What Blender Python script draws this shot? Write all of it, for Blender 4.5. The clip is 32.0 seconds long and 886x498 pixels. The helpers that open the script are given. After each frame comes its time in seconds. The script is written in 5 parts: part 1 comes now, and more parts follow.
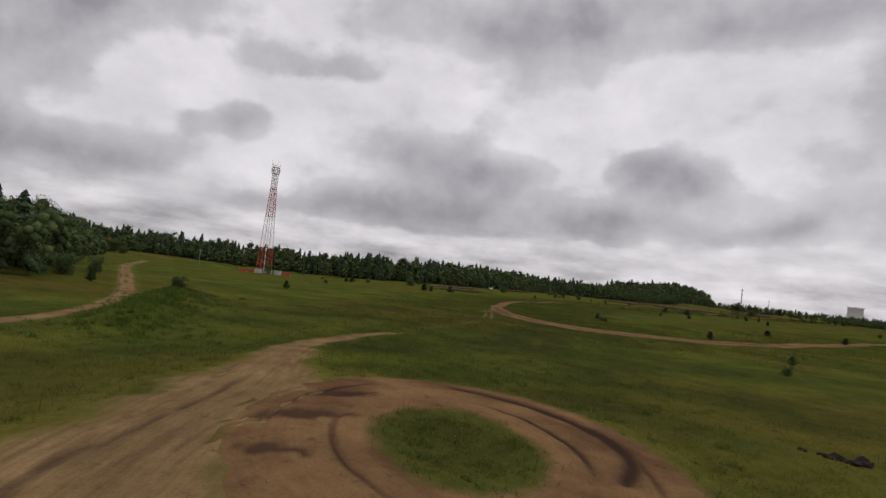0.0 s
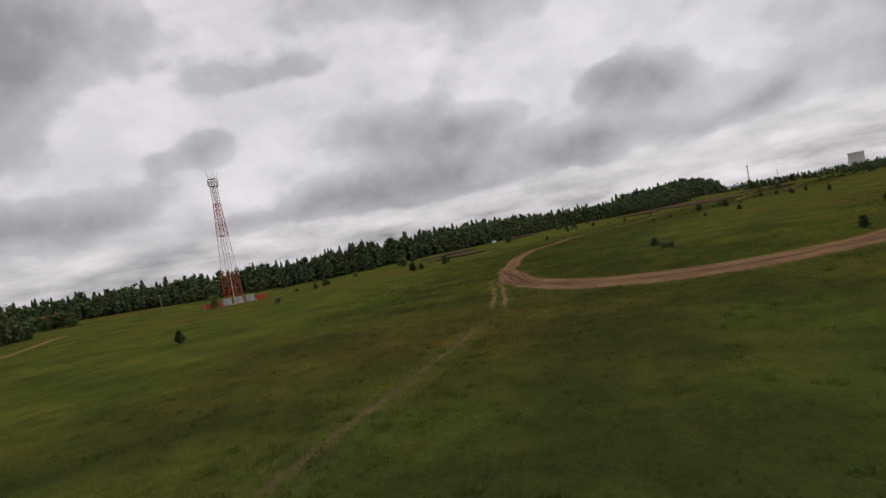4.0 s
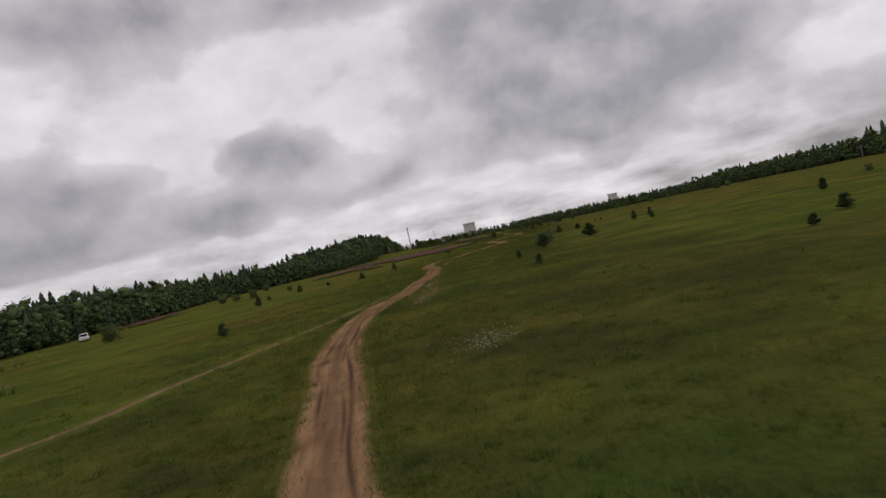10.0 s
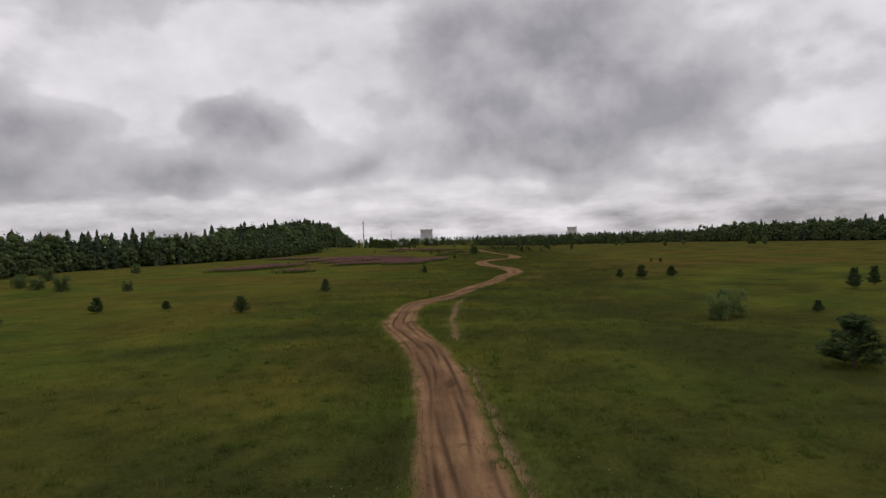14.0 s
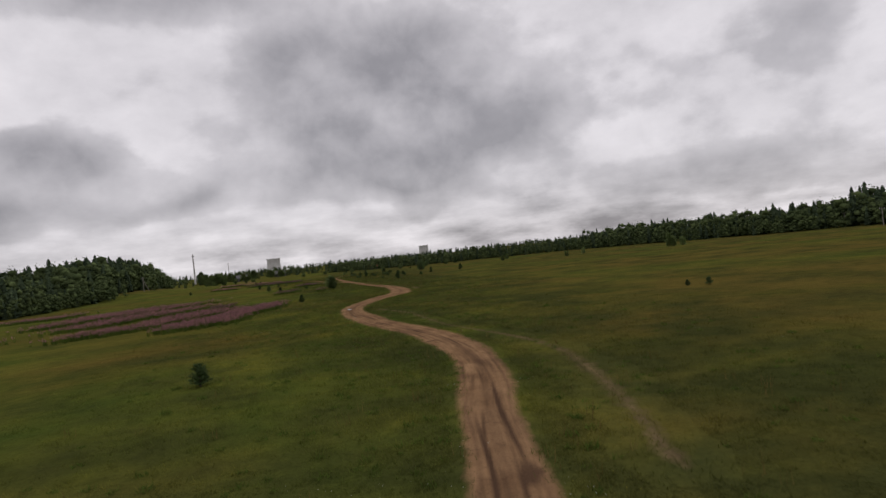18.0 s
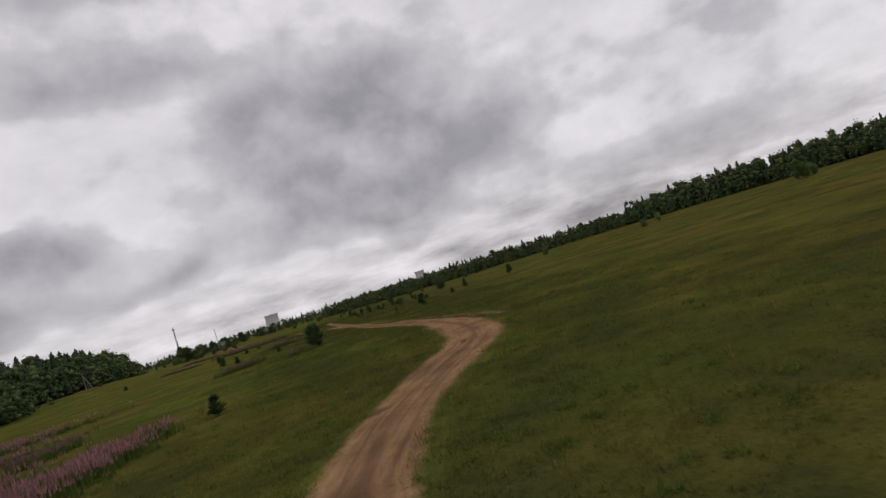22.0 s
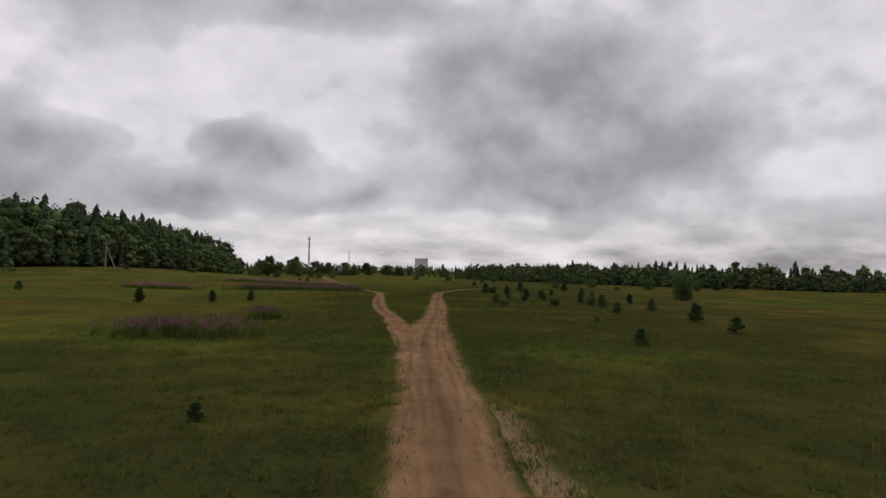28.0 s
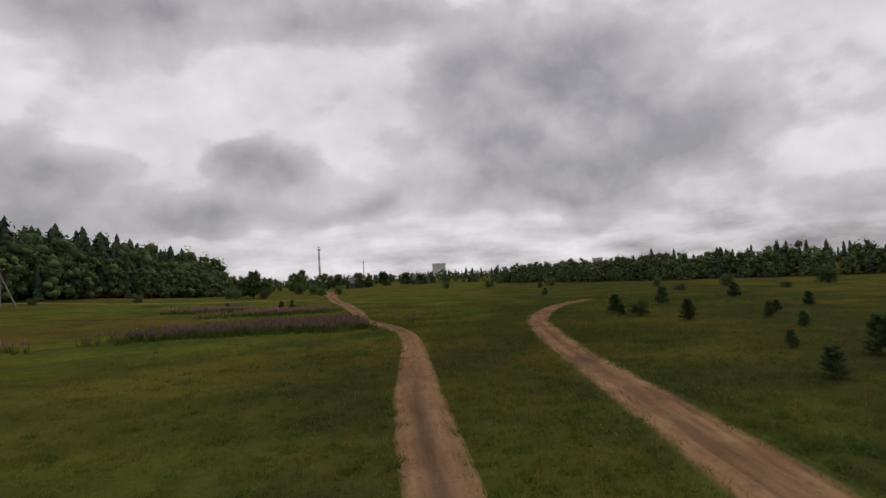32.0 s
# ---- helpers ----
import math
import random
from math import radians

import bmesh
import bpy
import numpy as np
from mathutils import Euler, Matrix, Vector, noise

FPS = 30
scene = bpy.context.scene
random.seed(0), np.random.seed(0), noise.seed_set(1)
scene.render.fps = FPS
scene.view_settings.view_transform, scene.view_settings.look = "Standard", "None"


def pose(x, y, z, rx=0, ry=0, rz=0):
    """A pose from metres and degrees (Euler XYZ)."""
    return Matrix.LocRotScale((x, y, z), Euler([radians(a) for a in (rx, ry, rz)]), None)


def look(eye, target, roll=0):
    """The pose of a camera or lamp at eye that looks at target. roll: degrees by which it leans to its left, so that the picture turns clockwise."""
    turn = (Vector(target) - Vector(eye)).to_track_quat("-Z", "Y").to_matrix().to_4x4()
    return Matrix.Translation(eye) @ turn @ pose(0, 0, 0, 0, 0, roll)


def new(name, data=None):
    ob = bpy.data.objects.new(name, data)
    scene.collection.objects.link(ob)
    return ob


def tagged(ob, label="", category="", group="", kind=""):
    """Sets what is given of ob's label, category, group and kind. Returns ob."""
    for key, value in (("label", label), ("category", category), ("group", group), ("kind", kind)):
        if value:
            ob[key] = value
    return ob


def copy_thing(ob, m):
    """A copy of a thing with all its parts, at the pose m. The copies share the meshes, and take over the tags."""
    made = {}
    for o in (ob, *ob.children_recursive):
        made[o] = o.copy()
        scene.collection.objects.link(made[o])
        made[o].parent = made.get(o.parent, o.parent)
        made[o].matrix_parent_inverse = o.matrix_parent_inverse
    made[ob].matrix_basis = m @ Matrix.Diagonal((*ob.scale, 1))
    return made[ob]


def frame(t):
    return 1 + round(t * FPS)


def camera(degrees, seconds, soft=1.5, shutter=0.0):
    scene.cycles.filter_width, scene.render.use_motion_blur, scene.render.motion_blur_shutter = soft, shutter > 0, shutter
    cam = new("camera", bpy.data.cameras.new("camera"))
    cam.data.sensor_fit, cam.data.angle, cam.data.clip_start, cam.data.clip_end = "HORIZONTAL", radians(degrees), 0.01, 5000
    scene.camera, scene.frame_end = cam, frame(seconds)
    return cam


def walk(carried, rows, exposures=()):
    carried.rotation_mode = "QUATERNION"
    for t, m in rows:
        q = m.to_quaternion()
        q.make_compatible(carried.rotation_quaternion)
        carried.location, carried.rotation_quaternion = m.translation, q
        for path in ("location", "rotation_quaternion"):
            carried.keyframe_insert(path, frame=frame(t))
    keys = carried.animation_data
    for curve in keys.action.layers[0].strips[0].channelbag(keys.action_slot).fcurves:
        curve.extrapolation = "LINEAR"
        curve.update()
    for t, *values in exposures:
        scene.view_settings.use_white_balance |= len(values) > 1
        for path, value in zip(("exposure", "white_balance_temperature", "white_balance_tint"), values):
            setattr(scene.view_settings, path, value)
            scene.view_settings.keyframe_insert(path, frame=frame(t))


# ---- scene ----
# Camera: seconds, eye (x, y, z), yaw to the left of +y, pitch, roll (degrees)
PATH = [
    (0, -73.31, -244.99, 4.75, 33.35, 2.39, 6.41), (0.5, -71.91, -243.12, 4.78, 38.30, 2.37, 1.98), (1, -71.29, -241.11, 4.70, 40.78, 3.48, 0.43),
    (1.5, -71.72, -238.65, 4.20, 40.00, 3.31, 0.85), (2, -73.23, -235.70, 3.56, 39.97, 2.10, 2.14), (2.5, -75.91, -231.90, 3.84, 39.49, 0.87, 0.47),
    (3, -79.76, -227.81, 4.35, 36.77, 0.61, -5.05), (3.5, -84.11, -222.36, 5.19, 33.64, -0.74, -10.77), (5.5, -102.40, -190.48, 4.95, 32.29, -1.31, -7.52),
    (6, -107.00, -181.56, 5.14, 30.52, -1.65, -9.14), (6.5, -111.59, -172.15, 5.28, 27.26, -1.66, -8.72), (7, -116.43, -162.63, 5.25, 24.04, -1.69, -9.37),
    (7.5, -120.95, -153.20, 5.09, 20.96, -1.30, -10.24), (8, -125.09, -144.02, 4.89, 17.77, -0.60, -10.43), (8.5, -128.87, -135.07, 4.38, 12.37, -0.49, -11.54),
    (9, -131.98, -126.74, 4.09, 6.25, -0.80, -14.57), (9.5, -134.51, -119.16, 4.00, 2.22, -0.84, -16.09), (10, -136.60, -110.69, 4.11, 0.21, -0.85, -12.40),
    (10.5, -138.10, -101.83, 4.36, 0.54, -0.67, -7.31), (11, -139.17, -93.50, 4.78, 0.50, -0.85, -6.31), (11.5, -140.36, -85.61, 5.09, -2.19, -0.53, -9.90),
    (12, -140.40, -77.25, 5.27, -2.79, -0.71, -8.16), (12.5, -140.73, -68.88, 5.51, -3.76, -0.74, -6.34), (13, -140.80, -61.12, 5.74, -4.29, -0.75, -4.57),
    (13.5, -140.41, -53.85, 5.63, -4.06, -0.93, -1.62), (15.5, -140.15, -21.18, 5.11, -10.57, 0.01, -7.87), (16, -139.82, -13.34, 5.25, -14.67, 0.16, -11.48),
    (16.5, -139.01, -6.17, 5.54, -16.69, 0.21, -11.76), (17, -137.26, 0.96, 5.58, -18.00, 0.41, -10.46), (17.5, -135.37, 9.03, 5.90, -18.99, 0.23, -9.12),
    (18, -133.29, 16.99, 5.85, -18.60, 0.31, -6.08), (18.5, -131.11, 24.06, 5.64, -17.05, 0.34, -1.63), (19, -129.18, 30.59, 5.22, -14.59, 0.74, 5.26),
    (19.5, -127.11, 38.50, 4.96, -11.18, 0.64, 11.82), (20, -125.48, 46.94, 4.57, -8.29, 0.35, 10.87), (20.5, -124.26, 55.10, 4.05, -7.75, 0.81, 8.71),
    (21, -123.43, 63.08, 3.56, -9.03, 2.07, 4.63), (21.5, -122.73, 71.30, 3.94, -13.86, 2.22, -6.89), (22, -121.89, 78.65, 4.11, -19.69, 2.19, -17.59),
    (22.5, -120.47, 85.01, 4.29, -21.52, 2.15, -18.20), (23, -118.70, 90.85, 4.29, -21.00, 2.22, -14.45), (23.5, -115.32, 98.08, 4.76, -17.74, 2.53, -5.33),
    (24, -112.49, 105.64, 4.72, -12.05, 2.45, 5.13), (24.5, -110.20, 113.39, 4.57, -3.70, 2.59, 5.65), (26.5, -106.22, 144.01, 3.15, -2.80, 1.68, 4.70),
    (27, -105.95, 151.33, 2.77, -3.69, 2.16, 2.38), (27.5, -105.86, 158.36, 3.04, -4.20, 2.39, 1.21), (28, -105.77, 165.09, 3.39, -4.40, 2.12, 1.04),
    (28.5, -105.77, 171.68, 3.56, -4.52, 2.06, 1.32), (29, -105.69, 177.68, 3.48, -4.56, 1.75, 1.63), (29.5, -105.88, 184.17, 3.54, -4.45, 1.97, 2.24),
    (30, -106.36, 190.45, 3.76, -4.68, 1.90, 2.73), (30.5, -106.60, 196.32, 3.90, -4.78, 1.95, 2.34), (31, -107.01, 202.42, 3.90, -4.12, 1.92, -0.17),
    (31.5, -107.41, 208.05, 3.81, -2.91, 2.47, -2.12), (32, -107.67, 213.45, 3.80, -2.91, 2.55, -2.96),
]
cam = camera(72.97, 32.0, soft=1.4, shutter=0.12)
walk(cam, [(t, pose(x, y, z, 90 + pitch, 0, yaw) @ pose(0, 0, 0, 0, 0, roll)) for t, x, y, z, yaw, pitch, roll in PATH])

# ---------------------------------------------------------------- sky and light
SUN_EL, SUN_ROT = radians(48), radians(40)


def cloud_world():
    world = bpy.data.worlds.new("sky")
    world.use_nodes = True
    scene.world = world
    nt = world.node_tree
    nt.nodes.clear()
    N, L = nt.nodes.new, nt.links.new

    def math_node(op, a, b=None, c=None, clamp=False):
        n = N("ShaderNodeMath")
        n.operation, n.use_clamp = op, clamp
        for k, v in enumerate((a, b, c)):
            if v is None:
                continue
            if isinstance(v, (int, float)):
                n.inputs[k].default_value = v
            else:
                L(v, n.inputs[k])
        return n.outputs[0]

    def noise_node(vec, scale, detail, rough=0.5, out="Fac"):
        n = N("ShaderNodeTexNoise")
        L(vec, n.inputs["Vector"])
        n.inputs["Scale"].default_value, n.inputs["Detail"].default_value, n.inputs["Roughness"].default_value = scale, detail, rough
        return n.outputs[out]

    def vec_node(op, a, b):
        n = N("ShaderNodeVectorMath")
        n.operation = op
        for k, v in enumerate((a, b)):
            if isinstance(v, tuple):
                n.inputs[k].default_value = v
            else:
                L(v, n.inputs[k])
        return n

    way = N("ShaderNodeTexCoord").outputs["Generated"]
    # ragged, billowing edges
    drift = vec_node("SUBTRACT", noise_node(way, 6.0, 5, 0.5, "Color"), (0.5, 0.5, 0.5)).outputs[0]
    warp = vec_node("ADD", way, vec_node("MULTIPLY", drift, (0.075, 0.075, 0.055)).outputs[0]).outputs[0]
    stretch = vec_node("MULTIPLY", way, (1.0, 1.0, 1.6)).outputs[0]
    curl = math_node("SUBTRACT", noise_node(stretch, 9.0, 8, 0.6), 0.5)
    puff = math_node("SUBTRACT", noise_node(stretch, 3.3, 6, 0.55), 0.5)

    # the cloud masses: soft mounds that run together, darker towards their flat bases
    mass = None
    for az, el, w, h, dark in CLOUDS:
        a, e = radians(az), radians(el)
        right = Vector((math.cos(a), -math.sin(a), 0)) / math.sin(radians(w))
        up = Vector((-math.sin(a) * math.sin(e), -math.cos(a) * math.sin(e), math.cos(e))) / math.sin(radians(h))
        p = vec_node("DOT_PRODUCT", warp, tuple(right)).outputs["Value"]
        q = vec_node("DOT_PRODUCT", warp, tuple(up)).outputs["Value"]
        r2 = math_node("MULTIPLY_ADD", p, p, math_node("MULTIPLY", q, q))
        mound = math_node("EXPONENT", math_node("MULTIPLY", r2, -0.85))
        shade = math_node("MULTIPLY_ADD", q, -0.22 * dark, dark, clamp=True)
        mass = math_node("MULTIPLY", mound, shade) if mass is None else math_node("MULTIPLY_ADD", mound, shade, mass)
    def billow(vec, scale):
        n = N("ShaderNodeTexVoronoi")
        n.feature = "SMOOTH_F1"
        L(vec, n.inputs["Vector"])
        n.inputs["Scale"].default_value, n.inputs["Smoothness"].default_value = scale, 0.8
        return math_node("SUBTRACT", 0.60, n.outputs["Distance"])
    wind = vec_node("ADD", stretch, vec_node("MULTIPLY", drift, (0.06, 0.06, 0.06)).outputs[0]).outputs[0]
    heap = math_node("MULTIPLY_ADD", billow(wind, 11.0), 0.55, math_node("MULTIPLY", billow(wind, 24.0), 0.22))
    edge = math_node("ADD", heap, math_node("MULTIPLY_ADD", curl, 0.55, math_node("MULTIPLY_ADD", puff, 0.35, mass)))
    body = N("ShaderNodeMapRange")
    body.interpolation_type = "SMOOTHSTEP"
    L(edge, body.inputs["Value"])
    body.inputs["From Min"].default_value, body.inputs["From Max"].default_value = 0.23, 0.52
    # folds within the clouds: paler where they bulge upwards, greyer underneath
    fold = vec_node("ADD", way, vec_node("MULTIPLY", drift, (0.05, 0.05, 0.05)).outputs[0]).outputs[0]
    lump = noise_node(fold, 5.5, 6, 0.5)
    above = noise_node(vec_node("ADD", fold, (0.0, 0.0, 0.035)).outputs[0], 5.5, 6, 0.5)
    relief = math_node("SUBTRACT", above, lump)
    depth = math_node("MULTIPLY_ADD", math_node("MINIMUM", mass, 1.1), 0.60, 0.16)
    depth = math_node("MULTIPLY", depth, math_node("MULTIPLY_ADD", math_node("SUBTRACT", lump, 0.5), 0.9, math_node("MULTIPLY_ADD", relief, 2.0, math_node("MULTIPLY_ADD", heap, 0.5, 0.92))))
    gap = math_node("SUBTRACT", 1.0, math_node("MULTIPLY", body.outputs[0], depth), clamp=True)

    # the pale deck between them: broad soft billows, greyer overhead
    split = N("ShaderNodeSeparateXYZ")
    L(way, split.inputs[0])
    high = N("ShaderNodeMapRange")
    L(split.outputs[2], high.inputs["Value"])
    high.inputs["From Min"].default_value, high.inputs["From Max"].default_value = 0.28, 0.60
    base = math_node("MULTIPLY_ADD", puff, 0.60, math_node("MULTIPLY_ADD", curl, 0.35, 0.19))
    # thin level layers low over the horizon
    low = N("ShaderNodeMapRange")
    L(split.outputs[2], low.inputs["Value"])
    low.inputs["From Min"].default_value, low.inputs["From Max"].default_value = 0.13, 0.02
    flat = vec_node("MULTIPLY", way, (1.0, 1.0, 4.0)).outputs[0]
    rows = vec_node("ADD", flat, vec_node("MULTIPLY", drift, (0.05, 0.05, 0.08)).outputs[0]).outputs[0]
    layers = math_node("MULTIPLY_ADD", billow(rows, 9.0), 0.55, math_node("SUBTRACT", noise_node(flat, 9.0, 5, 0.6), 0.43))
    base = math_node("MULTIPLY_ADD", math_node("MULTIPLY", layers, low.outputs[0]), 1.7, base)
    base = math_node("MULTIPLY_ADD", high.outputs[0], 0.06, base, clamp=True)
    gap = math_node("MAXIMUM", gap, 0.14)
    dens = math_node("SUBTRACT", 1.0, math_node("MULTIPLY", gap, math_node("SUBTRACT", 1.0, base)), clamp=True)
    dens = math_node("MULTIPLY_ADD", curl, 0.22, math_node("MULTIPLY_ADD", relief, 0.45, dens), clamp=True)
    ramp = N("ShaderNodeValToRGB")
    L(dens, ramp.inputs[0])
    ramp.color_ramp.elements[0].position, ramp.color_ramp.elements[0].color = 0.0, (0.83, 0.795, 0.83, 1)
    ramp.color_ramp.elements[1].position, ramp.color_ramp.elements[1].color = 1.0, (0.265, 0.255, 0.277, 1)
    mid = ramp.color_ramp.elements.new(0.45)
    mid.color = (0.585, 0.56, 0.59, 1)
    air = N("ShaderNodeTexSky")
    air.sky_type, air.sun_disc, air.sun_elevation, air.sun_rotation = "NISHITA", False, SUN_EL, SUN_ROT
    veil = N("ShaderNodeBackground")
    L(air.outputs[0], veil.inputs[0])
    veil.inputs[1].default_value = 0.004
    deck_light = N("ShaderNodeBackground")
    L(ramp.outputs[0], deck_light.inputs[0])
    deck_light.inputs[1].default_value = 1.0
    both = N("ShaderNodeAddShader")
    L(veil.outputs[0], both.inputs[0])
    L(deck_light.outputs[0], both.inputs[1])
    L(both.outputs[0], N("ShaderNodeOutputWorld").inputs[0])


# clouds: bearing right of +y, elevation, half width, half height (degrees), depth of grey
CLOUDS = [
    (-76, 17.5, 8.0, 5.0, 0.75), (-69.8, 21.0, 9, 4.0, 0.6), (-62.5, 22.0, 6.5, 3.0, 0.55), (-69, 16.2, 5.0, 2.6, 0.5), (-60.9, 8.0, 4.5, 2.0, 0.5), (-49.5, 17.9, 4.6, 1.9, 0.5), (-53.1, 12, 2.4, 1.7, 0.6), (-57.4, 11.5, 1.7, 1.1, 0.4),
    (-71.2, 8.6, 3.1, 2.4, 0.4), (-68.7, 6.5, 6.4, 2, 0.62), (-62, 6.4, 4.2, 1.1, 0.5), (-73.8, 4.9, 4.5, 1.6, 0.5), (-38.3, 10.5, 5.4, 2.8, 0.55), (-31.4, 12.5, 2.6, 3.1, 0.5),
    (-28.2, 10.4, 4.7, 2.2, 0.65), (-34.9, 6.1, 8.1, 1.8, 0.75), (-42.5, 6.1, 7.2, 1.4, 0.5), (-49.9, 4.7, 7.1, 1, 0.4), (-22, 7.3, 4, 1.8, 0.45), (-19.1, 5.5, 6.2, 1.1, 0.55),
    (-25.5, 22.6, 7.2, 3.4, 0.5), (-28.8, 18.5, 2.8, 1.5, 0.3), (-16.6, 24.6, 12, 2.8, 0.5), (-6.0, 24.2, 5.8, 2.0, 0.4), (-35.4, 23, 8.5, 2.6, 0.45), (-43.6, 18.3, 3.5, 1.5, 0.35),
    (16.6, 11.3, 11.3, 3.6, 0.8), (17.1, 7.9, 4.3, 1.9, 0.85), (15.1, 15.7, 11.7, 4.3, 0.62), (25.8, 12.8, 5.8, 3.2, 0.76), (6.0, 18.5, 4.0, 2.6, 0.45), (1.5, 23.6, 6.6, 1.6, 0.4),
    (18.5, 20.1, 9.1, 3, 0.45), (9.7, 13, 5.3, 3, 0.6), (6.4, 8.3, 3.2, 2, 0.62), (16.9, 4.6, 2.2, 1.7, 0.6), (15.6, 8.8, 4.0, 2.2, 0.5), (-12.2, 10.5, 4.4, 2.6, 0.85), (-15.5, 12, 3, 2.1, 0.5),
    (-17.2, 7, 4, 1, 0.6), (-2.7, 7.7, 3.4, 1.9, 0.75), (-6.9, 6.3, 3.3, 0.7, 0.45), (49, 5.4, 7.7, 2.2, 0.4), (43.1, 5, 6.5, 1.7, 0.35), (50.7, 14, 4.4, 3.6, 0.38),
    (38.7, 9.2, 6.1, 2.3, 0.2), (25, 5.2, 2.1, 0.9, 0.25), (51.2, 3, 6, 1.3, 0.42), (37.6, 3.6, 4.5, 1.2, 0.3), (33.8, 5.5, 6.9, 1, 0.25), (14.0, 20.8, 8.0, 2.6, 0.4),
    (41.2, 15.1, 6.4, 2.3, 0.2), (-86, 11, 10, 4.5, 0.6), (-80, 21, 9, 4, 0.5), (-100, 15, 12, 6, 0.7), (-125, 22, 16, 7, 0.7), (75, 12, 12, 5, 0.55),
    (62, 20, 9, 4, 0.4), (110, 20, 16, 7, 0.7), (150, 30, 20, 9, 0.6), (170, 18, 18, 7, 0.7), (-30, 38, 24, 8, 0.45), (20, 40, 26, 9, 0.45),
    (0, 62, 30, 14, 0.5),
]
cloud_world()

sun = new("sun", bpy.data.lights.new("sun", "SUN"))
sun.data.energy, sun.data.angle, sun.data.color = 0.7, radians(25), (1.0, 0.97, 0.92)
sun.matrix_world = look((0, 0, 60), (-60 * math.sin(SUN_ROT) / math.tan(SUN_EL), -60 * math.cos(SUN_ROT) / math.tan(SUN_EL), 0))
scene.view_settings.exposure = -0.08


# ---------------------------------------------------------------- materials
def material(name, build, rough=0.9, metal=0.0):
    m = bpy.data.materials.new(name)
    m.use_nodes = True
    nt = m.node_tree
    bsdf = nt.nodes["Principled BSDF"]
    bsdf.inputs["Roughness"].default_value, bsdf.inputs["Metallic"].default_value = rough, metal
    bsdf.inputs["Specular IOR Level"].default_value = 0.25 if rough < 0.75 else 0.0
    build(nt, bsdf)
    return m


def coord(nt, kind="Object"):
    if kind == "World":
        return nt.nodes.new("ShaderNodeNewGeometry").outputs["Position"]
    return nt.nodes.new("ShaderNodeTexCoord").outputs[kind]


def tex(nt, vec, scale, detail=4, rough=0.55):
    n = nt.nodes.new("ShaderNodeTexNoise")
    nt.links.new(vec, n.inputs["Vector"])
    n.inputs["Scale"].default_value, n.inputs["Detail"].default_value, n.inputs["Roughness"].default_value = scale, detail, rough
    return n.outputs["Fac"]


def ramp_of(nt, fac, *stops):
    r = nt.nodes.new("ShaderNodeValToRGB")
    nt.links.new(fac, r.inputs[0])
    e = r.color_ramp.elements
    while len(e) < len(stops):
        e.new(0.5)
    for k, (p, c) in enumerate(stops):
        e[k].position = p
        e[k].color = (*c, 1) if len(c) == 3 else c
    return r.outputs[0]


def mixed(nt, fac, a, b, mode="MIX"):
    n = nt.nodes.new("ShaderNodeMix")
    n.data_type, n.blend_type = "RGBA", mode
    for key, v in ((0, fac), (6, a), (7, b)):
        if isinstance(v, (int, float)):
            n.inputs[key].default_value = v
        elif isinstance(v, tuple):
            n.inputs[key].default_value = (*v, 1)
        else:
            nt.links.new(v, n.inputs[key])
    return n.outputs[2]


def bump(nt, bsdf, height, strength, distance):
    b = nt.nodes.new("ShaderNodeBump")
    b.inputs["Strength"].default_value, b.inputs["Distance"].default_value = strength, distance
    nt.links.new(height, b.inputs["Height"])
    nt.links.new(b.outputs[0], bsdf.inputs["Normal"])


